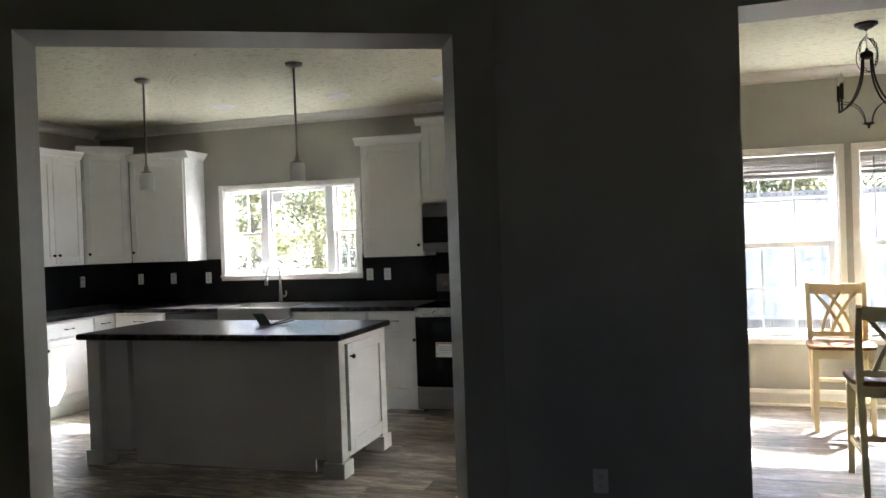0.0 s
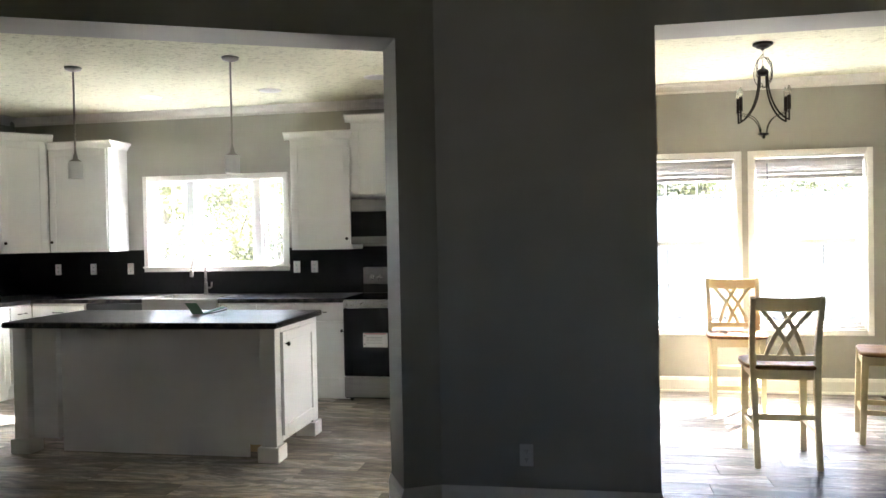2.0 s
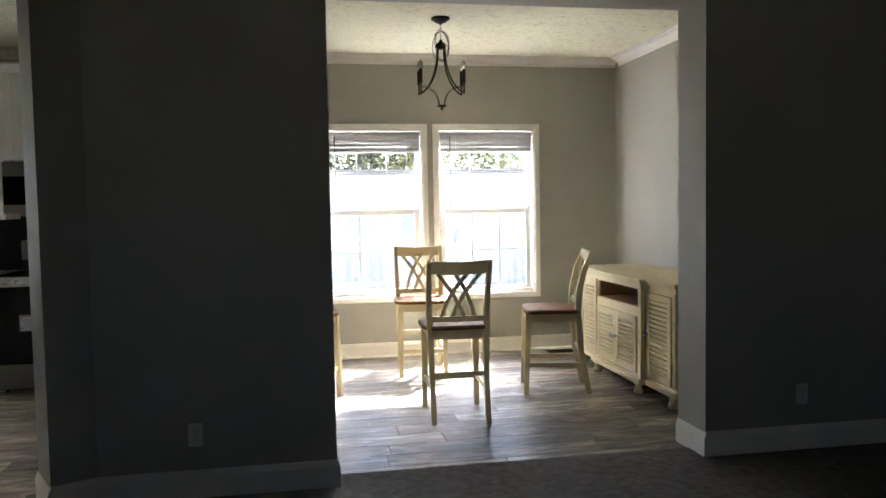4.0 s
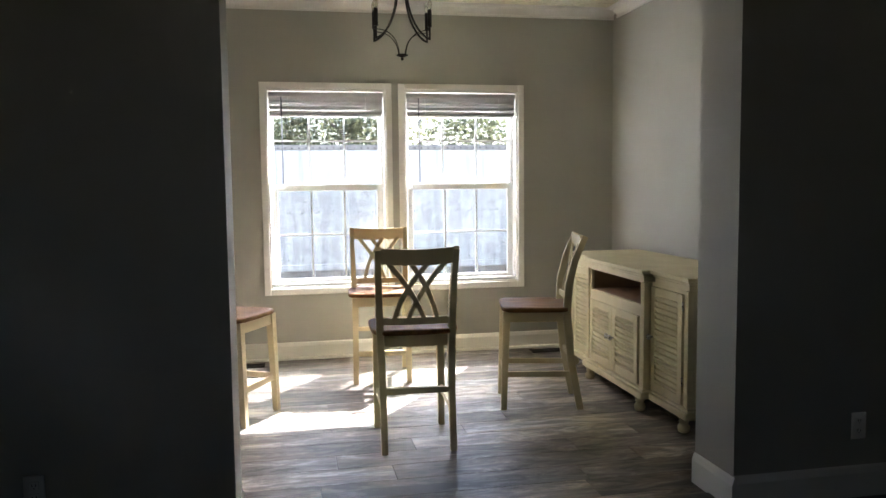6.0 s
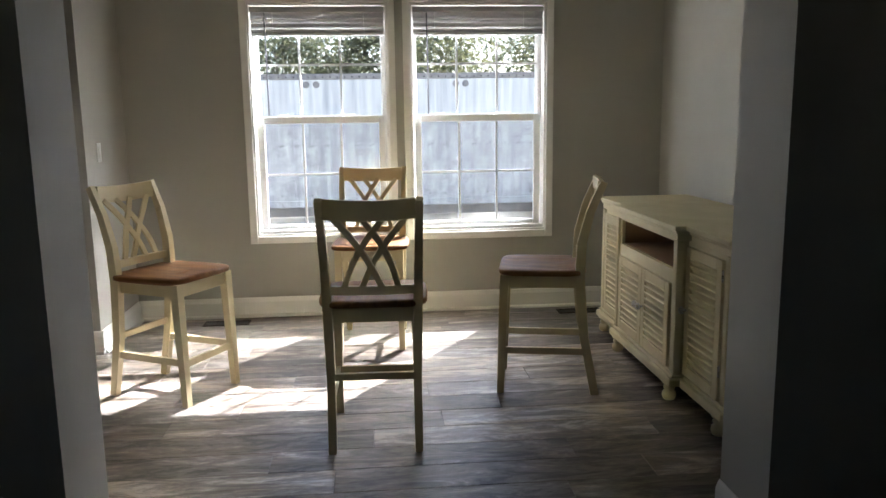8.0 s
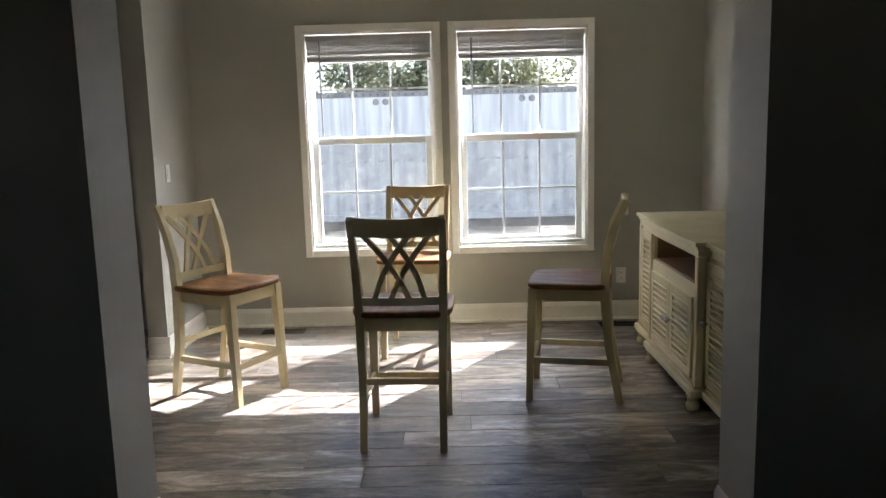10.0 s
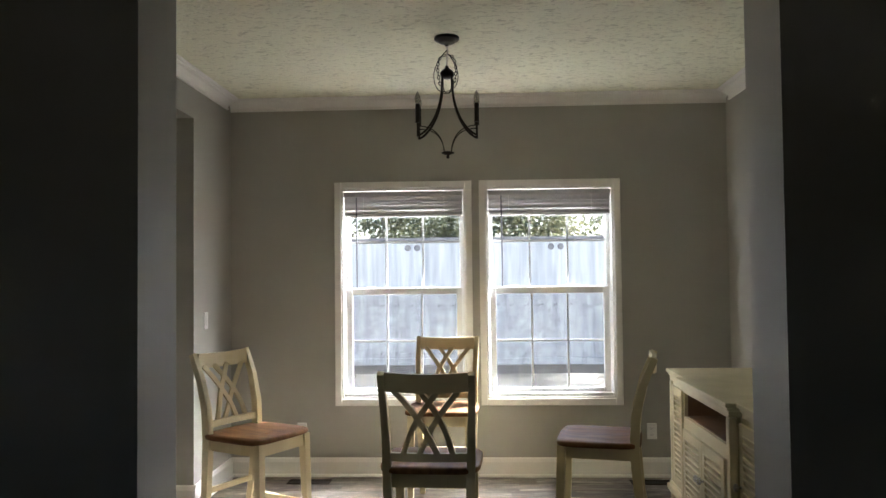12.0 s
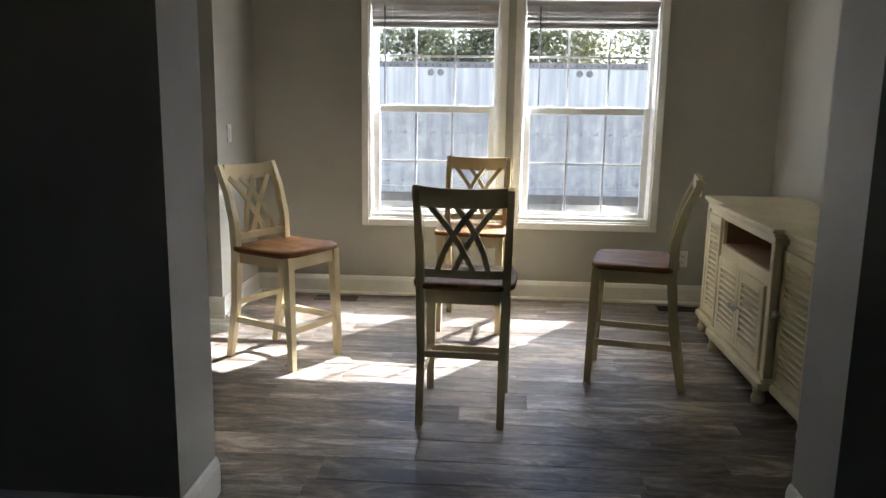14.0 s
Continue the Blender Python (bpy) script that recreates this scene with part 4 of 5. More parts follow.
base_cabinet(pose(-2.22, BF, 0), 0.48, "white base cabinet with a drawer beside the range")
base_cabinet(pose(-2.835, BF, 0), 0.74, "white base cabinet beside the sink", 2)
base_cabinet(pose(-4.86, BF, 0), 0.58, "white corner base cabinet", 1)
base_cabinet(pose(KLEFT + 0.62, 5.83, 0, 0, 0, 90), 0.62, "white base cabinet on the side run", 1, knob_side=-1)
base_cabinet(pose(KLEFT + 0.62, 6.297, 0, 0, 0, 90), 0.3, "narrow white base cabinet filling the kitchen corner", 1, knob_side=-1)
base_cabinet(pose(KLEFT + 0.62, 5.2, 0, 0, 0, 90), 0.62, "white base cabinet on the side run", 1)
base_cabinet(pose(KLEFT + 0.62, 4.57, 0, 0, 0, 90), 0.62, "white base cabinet on the side run", 1)

w = bmesh.new()
ce = BF - 0.035
box(w, KLEFT, KLEFT + 0.655, 4.25, ce, ZC, 0.91, 0.006, 2)
box(w, KLEFT, -3.97, ce, BACK - 0.014, ZC, 0.91, 0.006, 2)
box(w, -3.21, -1.985, ce, BACK - 0.014, ZC, 0.91, 0.006, 2)
box(w, -3.97, -3.21, BACK - 0.12, BACK - 0.014, ZC, 0.91)
tagged(part("worktop", w, STONE), "black marbled laminate worktop along the kitchen walls", "worktop")
splash = thing("backsplash", pose(0, 0, 0), "tall glossy black backsplash behind the worktop", "backsplash")
for a in ((KLEFT + 0.012, KWIN[0] - 0.051, 1.36), (KWIN[0] - 0.051, KWIN[1] + 0.051, KWIN[2] - 0.052), (KWIN[1] + 0.051, -1.2, 1.36)):
    part("panel", slab(a[0], a[1], BACK - 0.012, BACK - 0.001, 0.911, a[2]), SPLASH, splash)
part("panel", slab(KLEFT + 0.001, KLEFT + 0.012, 4.25, BACK - 0.0005, 0.911, 1.36), SPLASH, splash)
for x in (-5.314, -4.905, -4.481, -2.679, -2.497):
    wall_plate(pose(x, BACK - 0.012, 1.17), "white outlet plate on the black backsplash")
wall_plate(pose(KLEFT + 0.012, 6.72, 1.17, 0, 0, 90), "white outlet plate on the black backsplash")


def dishwasher():
    d = thing("dishwasher", pose(-4.265, BF, 0), "stainless dishwasher with a black top edge", "dishwasher")
    part("body", slab(-0.295, 0.295, 0.001, 0.57, 0.1, ZC - 0.003), BLACK, d)
    part("door", slab(-0.293, 0.293, -0.025, 0.0, 0.11, 0.8, 0.004), STEEL, d)
    part("control_panel", slab(-0.293, 0.293, -0.028, 0.0, 0.802, ZC - 0.004, 0.004), BLACK, d)
    part("toe_kick", slab(-0.29, 0.29, 0.05, 0.5, 0.0, 0.0995), BLACK, d)
    part("handle", sweep(bmesh.new(), [(-0.24, -0.025, 0.76), (-0.23, -0.06, 0.76), (0.23, -0.06, 0.76), (0.24, -0.025, 0.76)], 0.009, n=8), STEEL, d)


dishwasher()


def sink():
    s = thing("farmhouse_sink", pose(-3.59, BF, 0), "stainless apron-front kitchen sink", "sink")
    w, d = 0.378, 0.5
    bm = bmesh.new()
    box(bm, -w, w, -0.045, -0.02, 0.64, 0.912, 0.01, 2)
    part("apron", bm, STEEL, s)
    bm = bmesh.new()
    box(bm, -w, -w + 0.02, -0.02, d, 0.67, 0.912)
    box(bm, w - 0.02, w, -0.02, d, 0.67, 0.912)
    box(bm, -w + 0.02, w - 0.02, d - 0.02, d, 0.67, 0.912)
    box(bm, -w + 0.02, w - 0.02, -0.02, d - 0.02, 0.67, 0.685)
    part("basin", bm, STEEL, s)
    part("drain", lathe(bmesh.new(), [(0.045, 0.6855), (0.045, 0.688), (0.03, 0.686)], (0, 0.22, 0), 16), NICKEL, s)
    part("cabinet_body", slab(-w, w, 0, 0.5, 0.1, 0.638), CABINET, s)
    shaker(s, -w + 0.005, -0.002, 0.12, 0.625, 0, (-0.03, 0.56))
    shaker(s, 0.002, w - 0.005, 0.12, 0.625, 0, (0.03, 0.56))
    part("toe_kick", slab(-w, w, 0.02, 0.5, 0, 0.0995), CABINET, s)


sink()


def faucet(x, y):
    f = thing("faucet", pose(x, y, 0.91), "brushed nickel gooseneck faucet with a side lever", "faucet")
    smooth(part("body", lathe(bmesh.new(), [(0.027, 0), (0.027, 0.006), (0.019, 0.012), (0.017, 0.06), (0.017, 0.11), (0.012, 0.125)], n=16), AGED, f))
    pts = [(0, 0, 0.12), (0, 0, 0.3)] + [(-0.055 * (1 - math.cos(math.pi * i / 8)) * 0.75, -0.055 * (1 - math.cos(math.pi * i / 8)), 0.3 + 0.075 * math.sin(math.pi * i / 8)) for i in range(1, 9)]
    pts.append((-0.086, -0.115, 0.24))
    smooth(part("spout", sweep(bmesh.new(), pts, 0.013, n=10), NICKEL, f))
    smooth(part("spray_head", sweep(bmesh.new(), [(-0.085, -0.114, 0.255), (-0.09, -0.12, 0.18)], 0.018, n=10), AGED, f))
    part("lever", sweep(bmesh.new(), [(0.015, 0, 0.06), (0.05, 0, 0.065), (0.06, 0, 0.075), (0.062, 0, 0.12)], 0.009, n=8), AGED, f)


faucet(-3.62, BACK - 0.075)


def kitchen_range():
    r = thing("range", pose(-1.6, 6.335, 0), "stainless electric range with a black glass oven door", "oven")
    w = 0.378
    part("body", slab(-w, w, 0.03, 0.7, 0.03, 0.905), BLACK, r)
    part("cooktop", slab(-w, w, -0.005, 0.62, 0.9055, 0.917, 0.004), BLACKGLASS, r)
    part("front_trim", slab(-w, w, -0.012, 0.03, 0.83, 0.903, 0.008, 2), NICKEL, r)
    d = part("oven_door", slab(-w, w, -0.012, 0.029, 0.235, 0.826, 0.004), BLACKGLASS, r)
    part("handle", sweep(bmesh.new(), [(-0.33, -0.012, 0.835), (-0.325, -0.05, 0.84), (0.325, -0.05, 0.84), (0.33, -0.012, 0.835)], 0.011, n=8), NICKEL, d)
    part("drawer", slab(-w, w, -0.014, 0.029, 0.045, 0.225, 0.006, 2), STEEL, r)
    part("drawer_lip", slab(-w + 0.01, w - 0.01, -0.034, -0.0145, 0.205, 0.222, 0.005), STEEL, r)
    part("backguard_base", slab(-w, w, 0.635, 0.7, 0.918, 1.0), BLACK, r)
    g = part("backguard", slab(-w, w, 0.63, 0.7, 1.0005, 1.16, 0.008, 2), STEEL, r)
    part("display", slab(-0.12, 0.12, 0.622, 0.6295, 1.02, 1.12), BLACKGLASS, g)
    for x in (-0.29, -0.215, 0.215, 0.29):
        bm = lathe(bmesh.new(), [(0.027, 0), (0.027, 0.008), (0.02, 0.01), (0.018, 0.03), (0.012, 0.033)], n=16)
        bmesh.ops.transform(bm, matrix=pose(x, 0.63, 1.065, 90, 0, 0), verts=bm.verts)
        smooth(part("control_knob", bm, NICKEL, g))
    label = part("label_sheet", slab(-0.2, 0.02, -0.0145, -0.0125, 0.488, 0.613), PAPER, d, "white paper label on the oven glass")
    part("print_bar", slab(-0.19, 0.01, -0.0152, -0.0146, 0.601, 0.609), RED, label)
    for z in (0.573, 0.558, 0.543, 0.523):
        part("print_bar", slab(-0.17, -0.03, -0.0152, -0.0146, z, z + 0.004), GREYPRINT, label)
    for z in (0.583, 0.508):
        part("print_dot", slab(-0.192, -0.182, -0.0152, -0.0146, z, z + 0.01), BLACK, label)
    for x in (-0.34, 0.34):
        for y in (0.08, 0.62):
            part("foot", lathe(bmesh.new(), [(0.015, 0), (0.015, 0.031)], (x, y, 0), 10), BLACK, r)


kitchen_range()


def microwave():
    m = thing("microwave", pose(-1.615, UF - 0.07, 1.385), "stainless over-range microwave with a black glass door", "microwave")
    w, h = 0.38, 0.415
    part("body", slab(-w, w, 0.02, 0.39, 0, h), BLACK, m)
    part("top_band", slab(-w, w, -0.006, 0.019, h - 0.115, h, 0.003), STEEL, m)
    part("bottom_band", slab(-w, w, -0.006, 0.019, 0, 0.07, 0.003), STEEL, m)
    part("door_glass", slab(-w, w, 0.0, 0.019, 0.071, h - 0.116), BLACKGLASS, m)
    part("handle", sweep(bmesh.new(), [(0.17, 0.0, 0.09), (0.17, -0.035, 0.1), (0.17, -0.035, 0.31), (0.17, 0.0, 0.32)], 0.008, n=8), STEEL, m)


microwave()


def island():
    i = thing("kitchen_island", pose(0, 0, 0), "pale painted kitchen island with square corner posts and a panelled end", "island")
    x0, x1, y0, y1 = -3.79, -1.845, 4.5, 5.31
    pw = 0.13
    for x in (x0, x1 - pw):
        for y in (y0, y1 - pw):
            # front posts take the greyer tone, rear posts the cabinet white
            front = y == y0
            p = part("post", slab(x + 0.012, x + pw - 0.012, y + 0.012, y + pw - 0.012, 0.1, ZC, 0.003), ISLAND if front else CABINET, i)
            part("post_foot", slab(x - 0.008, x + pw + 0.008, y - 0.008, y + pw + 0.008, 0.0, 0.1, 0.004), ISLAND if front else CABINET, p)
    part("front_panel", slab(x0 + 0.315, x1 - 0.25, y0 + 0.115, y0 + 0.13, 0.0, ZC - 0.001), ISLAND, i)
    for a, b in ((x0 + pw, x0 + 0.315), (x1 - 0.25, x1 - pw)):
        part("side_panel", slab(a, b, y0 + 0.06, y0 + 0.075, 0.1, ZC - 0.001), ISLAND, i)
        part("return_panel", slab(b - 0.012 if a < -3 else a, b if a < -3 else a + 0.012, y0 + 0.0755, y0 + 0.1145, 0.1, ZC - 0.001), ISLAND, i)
    part("body", slab(x0 + 0.03, x1 - 0.03, y0 + 0.1305, y1 - 0.02, 0.1, ZC - 0.0015), CABINET, i)
    part("plinth", slab(x0 + 0.4, x1 - 0.22, y0 + 0.24, y1 - 0.08, 0, 0.0995), PINE, i, "raw pine plinth")
    part("end_panel", slab(x1 - 0.0295, x1 - 0.012, y0 + pw - 0.012, y1 - pw + 0.012, 0.12, ZC - 0.001), CABINET, i)
    part("end_panel", slab(x0 + 0.012, x0 + 0.0295, y0 + pw - 0.012, y1 - pw + 0.012, 0.12, ZC - 0.001), CABINET, i)
    # door on the end that looks along +x
    f = 0.065
    a, b, z0, z1, x = y0 + 0.1, y1 - 0.1, 0.155, ZC - 0.035, x1 - 0.012
    d = part("door", slab(x + 0.0002, x + 0.01, a, b, z0, z1), CABINET, i)
    for p, q in ((a, a + f), (b - f, b)):
        part("stile", slab(x + 0.0102, x + 0.022, p, q, z0, z1, 0.002), CABINET, d)
    for p, q in ((z0, z0 + f), (z1 - f, z1)):
        part("rail", slab(x + 0.0102, x + 0.022, a + f, b - f, p, q, 0.002), CABINET, d)
    bm = lathe(bmesh.new(), [(0.005, 0), (0.005, 0.014), (0.014, 0.018), (0.016, 0.025), (0.011, 0.032), (0.003, 0.034)], n=12)
    bmesh.ops.transform(bm, matrix=pose(x + 0.022, a + 0.04, z1 - 0.08, 0, 90, 0), verts=bm.verts)
    smooth(part("knob", bm, KNOB, d, "dark metal knob"))
    t = part("island_top", slab(-3.825, -1.825, 4.462, 5.345, ZC, 0.912, 0.014, 3), STONE)
    tagged(t, "black marbled laminate top on the kitchen island", "worktop")


island()


def booklet(x, y):
    """A folded card lying open: one cover leans up, the other leaf curls."""
    d = thing("booklet", pose(x, y, 0.912, 0, 0, 27), "open dark green folded booklet lying on the island", "booklet")
    bm = bmesh.new()
    rows = []
    for i in range(7):
        u = i / 6
        lift = (-0.042 * u - 0.01 * u * u, 0.02 * u, 0.004 + 0.082 * u)
        rows.append([bm.verts.new((px + lift[0], py + lift[1], lift[2])) for px, py in ((-0.082, 0.01), (-0.04, -0.01), (0.0, -0.03))])
    for a, b in zip(rows, rows[1:]):
        for m in range(2):
            bm.faces.new((a[m], a[m + 1], b[m + 1], b[m]))
    ob = part("front_cover", bm, GREEN, d, "dark green printed cover")
    ob.modifiers.new("thickness", "SOLIDIFY").thickness = 0.003
    for name, reach, rise, mat in (("back_cover", 0.17, 0.03, BLACK), ("inside_leaf", 0.15, 0.042, GREEN)):
        bm = bmesh.new()
        rows = []
        for i in range(11):
            u = i / 10
            z = 0.003 + rise * u ** 2.2 + (0.012 if name == "inside_leaf" else 0.002) * math.sin(math.pi * u)
            rows.append([bm.verts.new((reach * u - 0.012 * v, -0.032 + 0.095 * v, z + 0.006 * u * v)) for v in (0, 0.5, 1)])
        for a, b in zip(rows, rows[1:]):
            for m in range(2):
                bm.faces.new((a[m], b[m], b[m + 1], a[m + 1]))
        ob = part(name, bm, mat, d)
        ob.modifiers.new("thickness", "SOLIDIFY").thickness = 0.0025
        smooth(ob)
    part("spine", slab(-0.084, 0.004, -0.034, 0.06, 0.0, 0.0028), BLACK, d)


booklet(-2.6, 5.0)


def pendant(x, y, bottom):
    p = thing("pendant_lamp", pose(x, y, 0), "pendant lamp with nickel rod and frosted cylinder shade over the island", "pendant lamp", "island pendants")
    smooth(part("canopy", lathe(bmesh.new(), [(0.008, CEILING - 0.035), (0.02, CEILING - 0.03), (0.055, CEILING - 0.02), (0.062, CEILING - 0.006), (0.062, CEILING)], n=24), AGED, p))
    part("rod", sweep(bmesh.new(), [(0, 0, CEILING - 0.03), (0, 0, bottom + 0.28), (0, 0, bottom + 0.2)], 0.007, n=8), AGED, p)
    smooth(part("socket", lathe(bmesh.new(), [(0.05, bottom + 0.12), (0.045, bottom + 0.13), (0.018, bottom + 0.15), (0.015, bottom + 0.18), (0.009, bottom + 0.185), (0.009, bottom + 0.21)], n=18), AGED, p))
    bm = lathe(bmesh.new(), [(0.049, bottom), (0.053, bottom + 0.003), (0.053, bottom + 0.115), (0.048, bottom + 0.128)], n=24)
    smooth(part("shade", bm, OPAL, p, "frosted white glass shade"))


pendant(-3.64, 5.05, 1.93)
pendant(-2.375, 5.05, 1.93)


def downlight(x, y):
    d = thing("recessed_light", pose(x, y, CEILING), "white recessed ceiling light, unlit", "ceiling light", "recessed lights")
    part("trim_ring", lathe(bmesh.new(), [(0.095, -0.006), (0.1, -0.003), (0.1, 0.0)], n=28), TRIM, d)
    part("lens", lathe(bmesh.new(), [(0.07, -0.0085), (0.075, -0.0065)], n=24), OPAL, d)


downlight(-3.75, 6.3)
downlight(-2.6, 6.3)
downlight(-1.55, 6.0)


# ---- outdoors ----
GROUND = -1.5
structure("ground", slab(-600, 600, -600, 600, GROUND - 0.3, GROUND), GRASS, "pale sandy yard ground round the house", "ground")
structure("house_skirt", slab(KLEFT - 0.15, 5.75, -3.65, BACK + OUT, GROUND, -0.081), SIDING, "pale skirting under the house", "foundation")
structure("roof", slab(KLEFT - 0.5, 6.1, -4.0, BACK + OUT + 0.28, TOP + 0.001, TOP + 0.12), SIDING, "plain flat roof over the house", "roof")


def trailer():
    t = thing("semi_trailer", pose(0, 0, 0), "weathered white box trailer parked behind the house", "trailer")
    x0, x1, y, z0, z1 = -4.6, 11.6, 19.4, -0.57, 2.32
    n = 13
    step = (x1 - x0) / n
    part("body", slab(x0, x1, y + 0.02, y + 2.5, z0, z1 - 0.03), TRAILER, t)
    for i in range(n):
        p = part("side_panel", slab(x0 + step * i + 0.004, x0 + step * (i + 1) - 0.004, y, y + 0.0195, z0 + 0.1, z1 - 0.13, 0.004), TRAILER, t)
        part("seam_strip", slab(x0 + step * i - 0.02, x0 + step * i + 0.02, y - 0.008, y - 0.0005, z0 + 0.1, z1 - 0.13), TRAILER, p)
    part("top_rail", slab(x0 - 0.02, x1, y - 0.02, y + 0.12, z1 - 0.125, z1, 0.01), RAIL, t)
    part("bottom_rail", slab(x0 - 0.02, x1, y - 0.02, y + 0.12, z0 - 0.06, z0 + 0.095, 0.01), TRAILER, t)
    for x in (-3.3, 0.016, 3.334, 6.65):
        for dx in (-0.11, 0.11):
            bm = lathe(bmesh.new(), [(0.075, 0), (0.075, 0.012), (0.055, 0.02), (0.03, 0.02)], n=16)
            bmesh.ops.transform(bm, matrix=pose(x + dx, y, 2.085, 90, 0, 0), verts=bm.verts)
            part("round_vent", bm, RAIL, t)
    for x in (x0 + 1.2, x0 + 2.4, x1 - 3.2):
        bm = lathe(bmesh.new(), [(0.2, -0.12), (0.38, -0.12), (0.44, -0.06), (0.44, 0.06), (0.38, 0.12), (0.2, 0.12)], n=28)
        bmesh.ops.transform(bm, matrix=pose(x, y + 0.3, GROUND + 0.44, 90, 0, 0), verts=bm.verts)
        wheel = part("wheel", bm, RUBBER, t)
        bm = lathe(bmesh.new(), [(0.05, -0.13), (0.19, -0.09), (0.2, 0.1)], n=20)
        bmesh.ops.transform(bm, matrix=pose(x, y + 0.3, GROUND + 0.44, -90, 0, 0), verts=bm.verts)
        part("rim", bm, RAIL, wheel)
    part("chassis_beam", slab(x0 + 0.2, x1 - 0.2, y + 0.5, y + 0.7, -0.9, z0 - 0.061), RAIL, t)
    bm = bmesh.new()
    for i in range(100):
        x = x0 + 0.06 + i * 0.16
        box(bm, x, x + 0.03, y - 0.026, y - 0.0202, z1 - 0.09, z1 - 0.06)
    for i in range(48):
        x = x0 + 0.2 + i * 0.333
        for dx, dz in ((0, 0), (0.06, 0.02), (0, -1.1)):
            box(bm, x + dx, x + dx + 0.03, y - 0.006, y - 0.0002, 0.72 + dz, 0.75 + dz)
    ob = part("rivet_row", bm, BLACK, t)
    ob["kind"] = "stuff"


trailer()


def tree(x, y, height, spread, leaves, material, label, seed, low=0.25, size=0.09):
    rng = random.Random(seed)
    t = thing("tree", pose(x, y, GROUND), label, "tree", "trees behind the house")
    bm = bmesh.new()
    tips = []
    lean = rng.uniform(-0.3, 0.3)
    trunk = [(lean * (i / 6) ** 2, 0.1 * math.sin(i + seed), height * 0.85 * i / 6) for i in range(7)]
    sweep(bm, trunk, 0.02 + height * 0.016, n=7, taper=[1.2, 1, 0.85, 0.7, 0.5, 0.32, 0.12])
    for k in range(11):
        h = low + (0.92 - low) * k / 10
        i = min(5, int(h / 0.85 * 6))
        base_p = Vector(trunk[i]).lerp(Vector(trunk[i + 1]), 0.5)
        ang = rng.uniform(0, 6.28)
        reach = spread * (0.55 + 0.45 * math.sin(math.pi * min(1, h + 0.12))) * rng.uniform(0.6, 1.05)
        tip = base_p + Vector((math.cos(ang) * reach, math.sin(ang) * reach, height * rng.uniform(0.05, 0.2)))
        mid = base_p.lerp(tip, 0.5) + Vector((0, 0, 0.1))
        sweep(bm, [base_p, mid, tip], 0.012 + height * 0.005, n=5, taper=[1, 0.6, 0.2])
        for j in range(5):
            tips.append(base_p.lerp(tip, rng.uniform(0.35, 1.05)) + Vector((rng.uniform(-1, 1), rng.uniform(-1, 1), rng.uniform(-0.6, 0.8))) * spread * 0.22)
    part("trunk", bm, BARK, t)
    verts, faces = [], []
    for i in range(leaves):
        c = rng.choice(tips) + Vector((rng.gauss(0, 1), rng.gauss(0, 1), rng.gauss(0, 0.8))) * spread * 0.15
        u = Vector((rng.gauss(0, 1), rng.gauss(0, 1), rng.gauss(0, 0.7))).normalized() * size * rng.uniform(0.5, 1.2)
        v = u.orthogonal().normalized() * size * rng.uniform(0.25, 0.5)
        v.rotate(Matrix.Rotation(rng.uniform(0, 6.28), 3, u))
        k = len(verts)
        verts += [c - u, c + v, c + u, c - v]
        faces.append((k, k + 1, k + 2, k + 3))
    me = bpy.data.meshes.new("crown")
    me.from_pydata([tuple(p) for p in verts], [], faces)
    me.materials.append(material)
    crown_ob = new("crown", me)
    crown_ob.parent = t


TREES = ((-6.8, 14.6, 5.4, 1.4, 15000, 0, 1), (-5.75, 14.0, 5.0, 1.1, 12000, 0, 2), (-9.8, 17.0, 5.2, 1.3, 3500, 0, 3), (-9.2, 20.5, 6.4, 2.2, 9000, 1, 4), (-7.4, 23.0, 6.6, 2.0, 9000, 1, 15),
         (-6.4, 25.0, 6.4, 2.4, 3600, 1, 5), (-3.6, 27.5, 7.6, 3.2, 6000, 1, 6), (-1.3, 25.5, 5.9, 2.6, 9000, 1, 13), (0.7, 27.5, 6.5, 3.0, 10000, 1, 7), (2.5, 25.6, 5.8, 2.6, 9000, 1, 14),
         (4.4, 27.5, 6.3, 3.0, 10000, 0, 8), (7.3, 26.0, 6.2, 2.9, 9000, 1, 9), (9.8, 27.0, 6.2, 3.1, 8000, 0, 11))
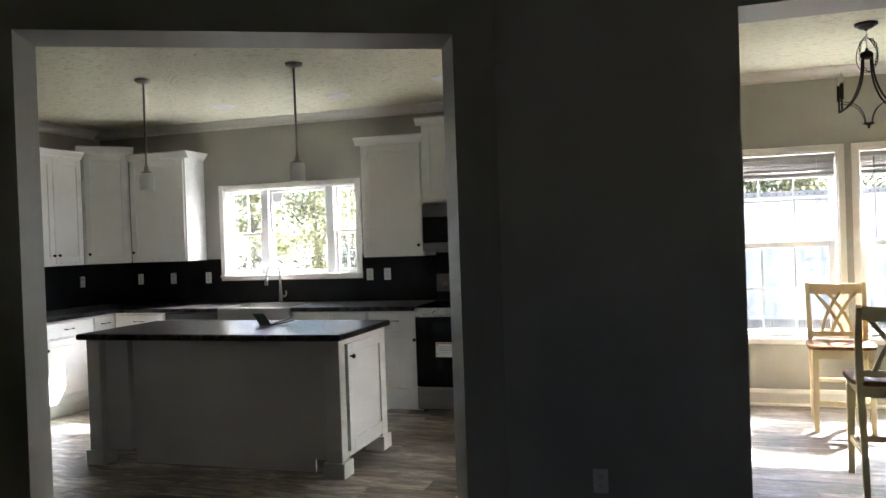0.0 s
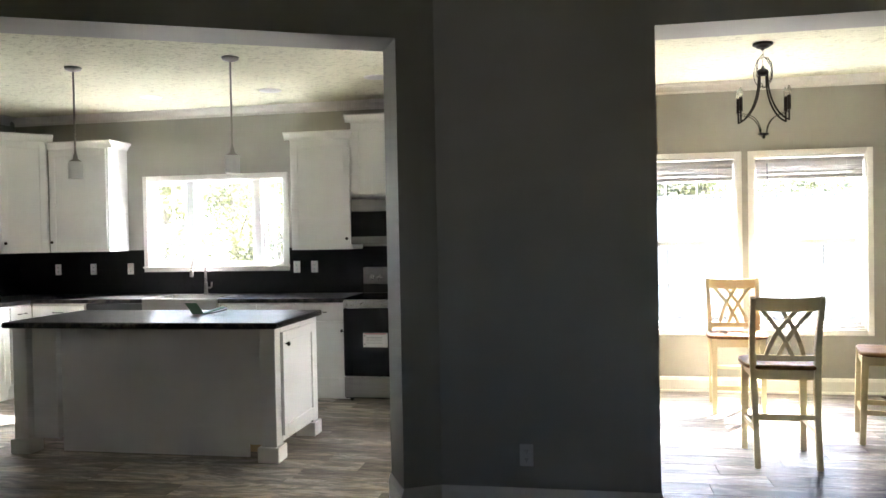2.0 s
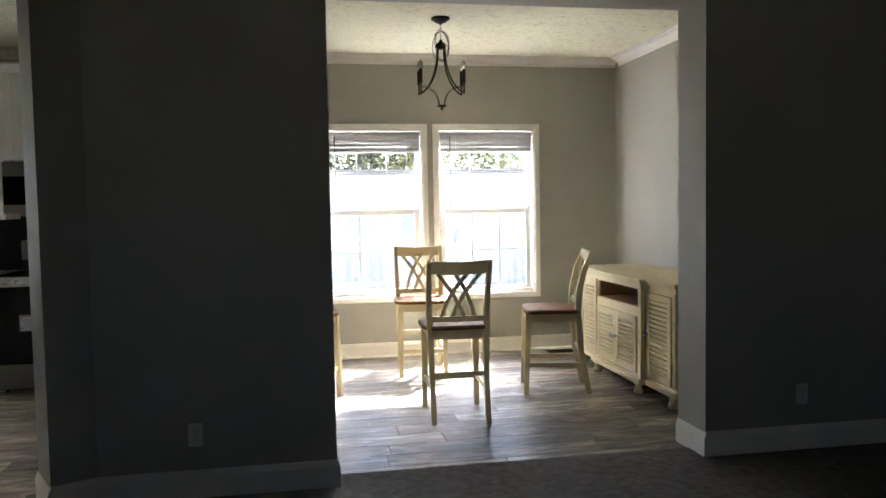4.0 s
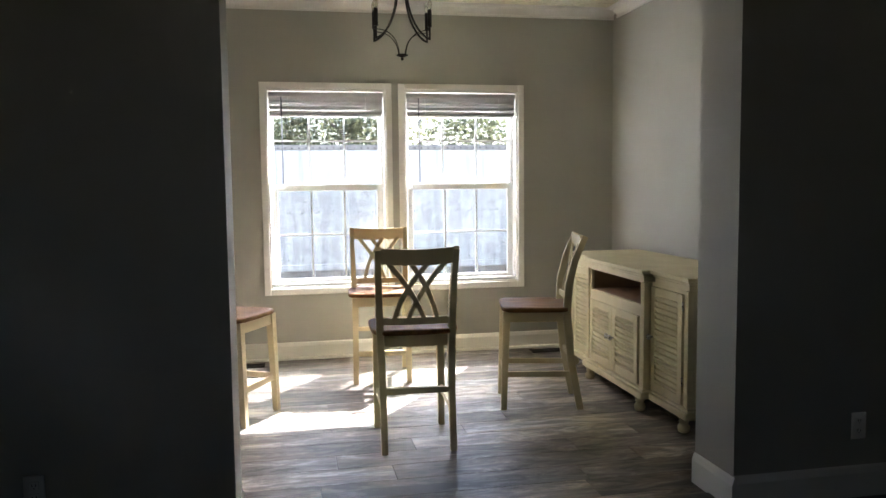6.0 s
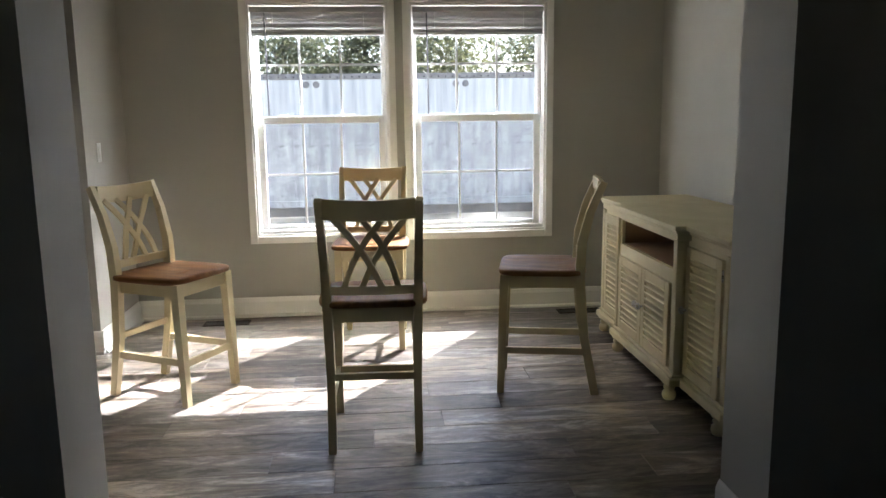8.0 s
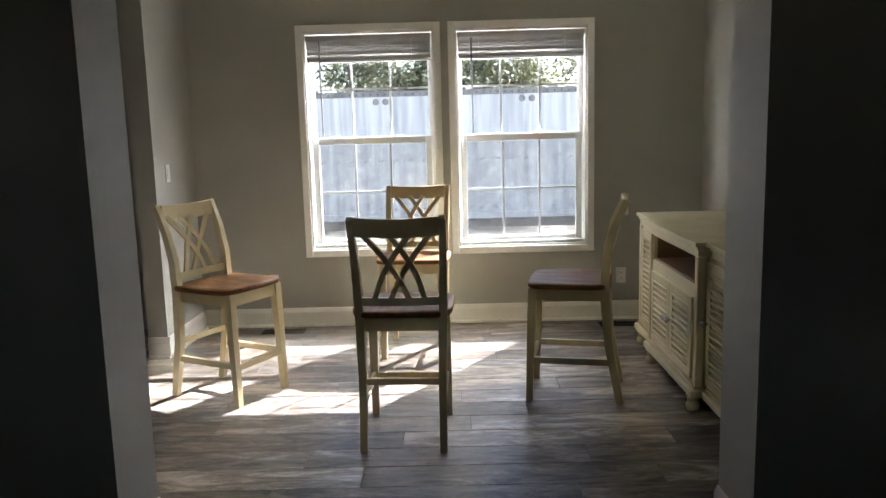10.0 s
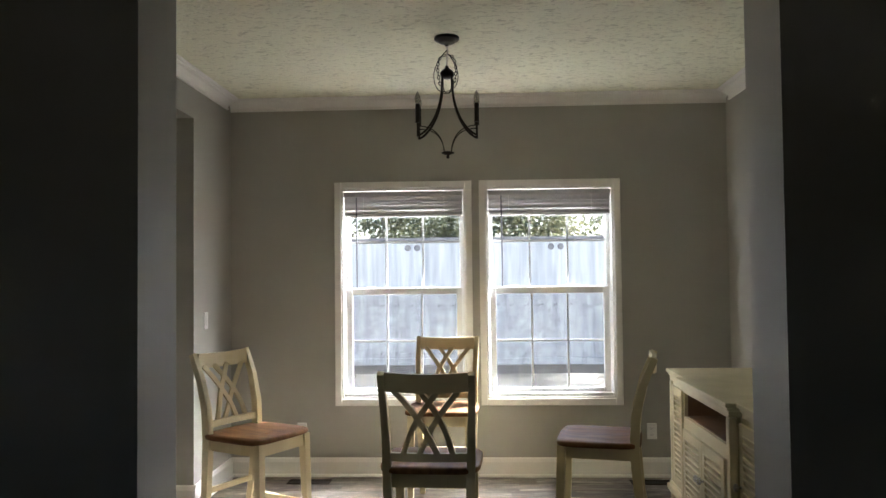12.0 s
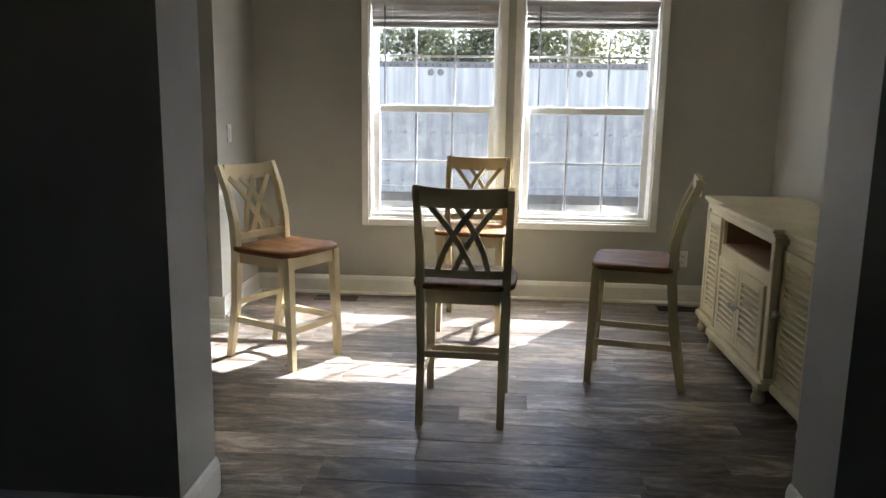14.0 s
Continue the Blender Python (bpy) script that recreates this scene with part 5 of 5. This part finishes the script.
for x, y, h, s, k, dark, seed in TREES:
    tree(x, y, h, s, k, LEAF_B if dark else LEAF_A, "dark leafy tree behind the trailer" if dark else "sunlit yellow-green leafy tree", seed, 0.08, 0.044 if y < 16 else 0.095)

# ---- floor planks ----
PW, PL = 0.19, 1.22
floor = structure("floor", slab(KLEFT, RIGHT_D, 2.6, BACK, -0.0058, -0.0035), RAIL, "weathered grey-brown plank floor", "floor")
plank_meshes = {}


def plank(x0, x1, y0, y1):
    key = (round(x1 - x0, 2), round(y1 - y0, 3))
    if key not in plank_meshes:
        a, b = key[0] / 2 - 0.0006, key[1] / 2 - 0.0006
        bm = bmesh.new()
        k = 0.0018
        lo = [bm.verts.new((sx * a, sy * b, -0.0034)) for sx, sy in ((-1, -1), (1, -1), (1, 1), (-1, 1))]
        md = [bm.verts.new((sx * a, sy * b, -k * 0.6)) for sx, sy in ((-1, -1), (1, -1), (1, 1), (-1, 1))]
        hi = [bm.verts.new((sx * (a - k), sy * (b - k), 0)) for sx, sy in ((-1, -1), (1, -1), (1, 1), (-1, 1))]
        for p, q in ((lo, md), (md, hi)):
            for i in range(4):
                bm.faces.new((p[i], p[(i + 1) % 4], q[(i + 1) % 4], q[i]))
        bm.faces.new(hi)
        me = bpy.data.meshes.new("plank")
        bm.to_mesh(me)
        bm.free()
        me.materials.append(PLANK)
        plank_meshes[key] = me
    ob = new("plank", plank_meshes[key])
    ob.location = ((x0 + x1) / 2, (y0 + y1) / 2, 0)
    ob.parent = floor


rng = random.Random(5)
y = BACK
while y > 2.7:
    y0 = max(2.6, y - PW)
    x = KLEFT - rng.uniform(0.1, 1.25)
    while x < RIGHT_D:
        a, b = max(x, KLEFT), min(x + PL, RIGHT_D)
        behind = y > 3.85 if b > -0.6 else (Vector((b, y)) - BEND).dot(BEYOND) > -0.05 or (Vector((a, y)) - BEND).dot(BEYOND) > -0.05
        if b - a > 0.05 and behind:
            plank(round(a, 2), round(b, 2), y0, y)
        x += PL
    y -= PW
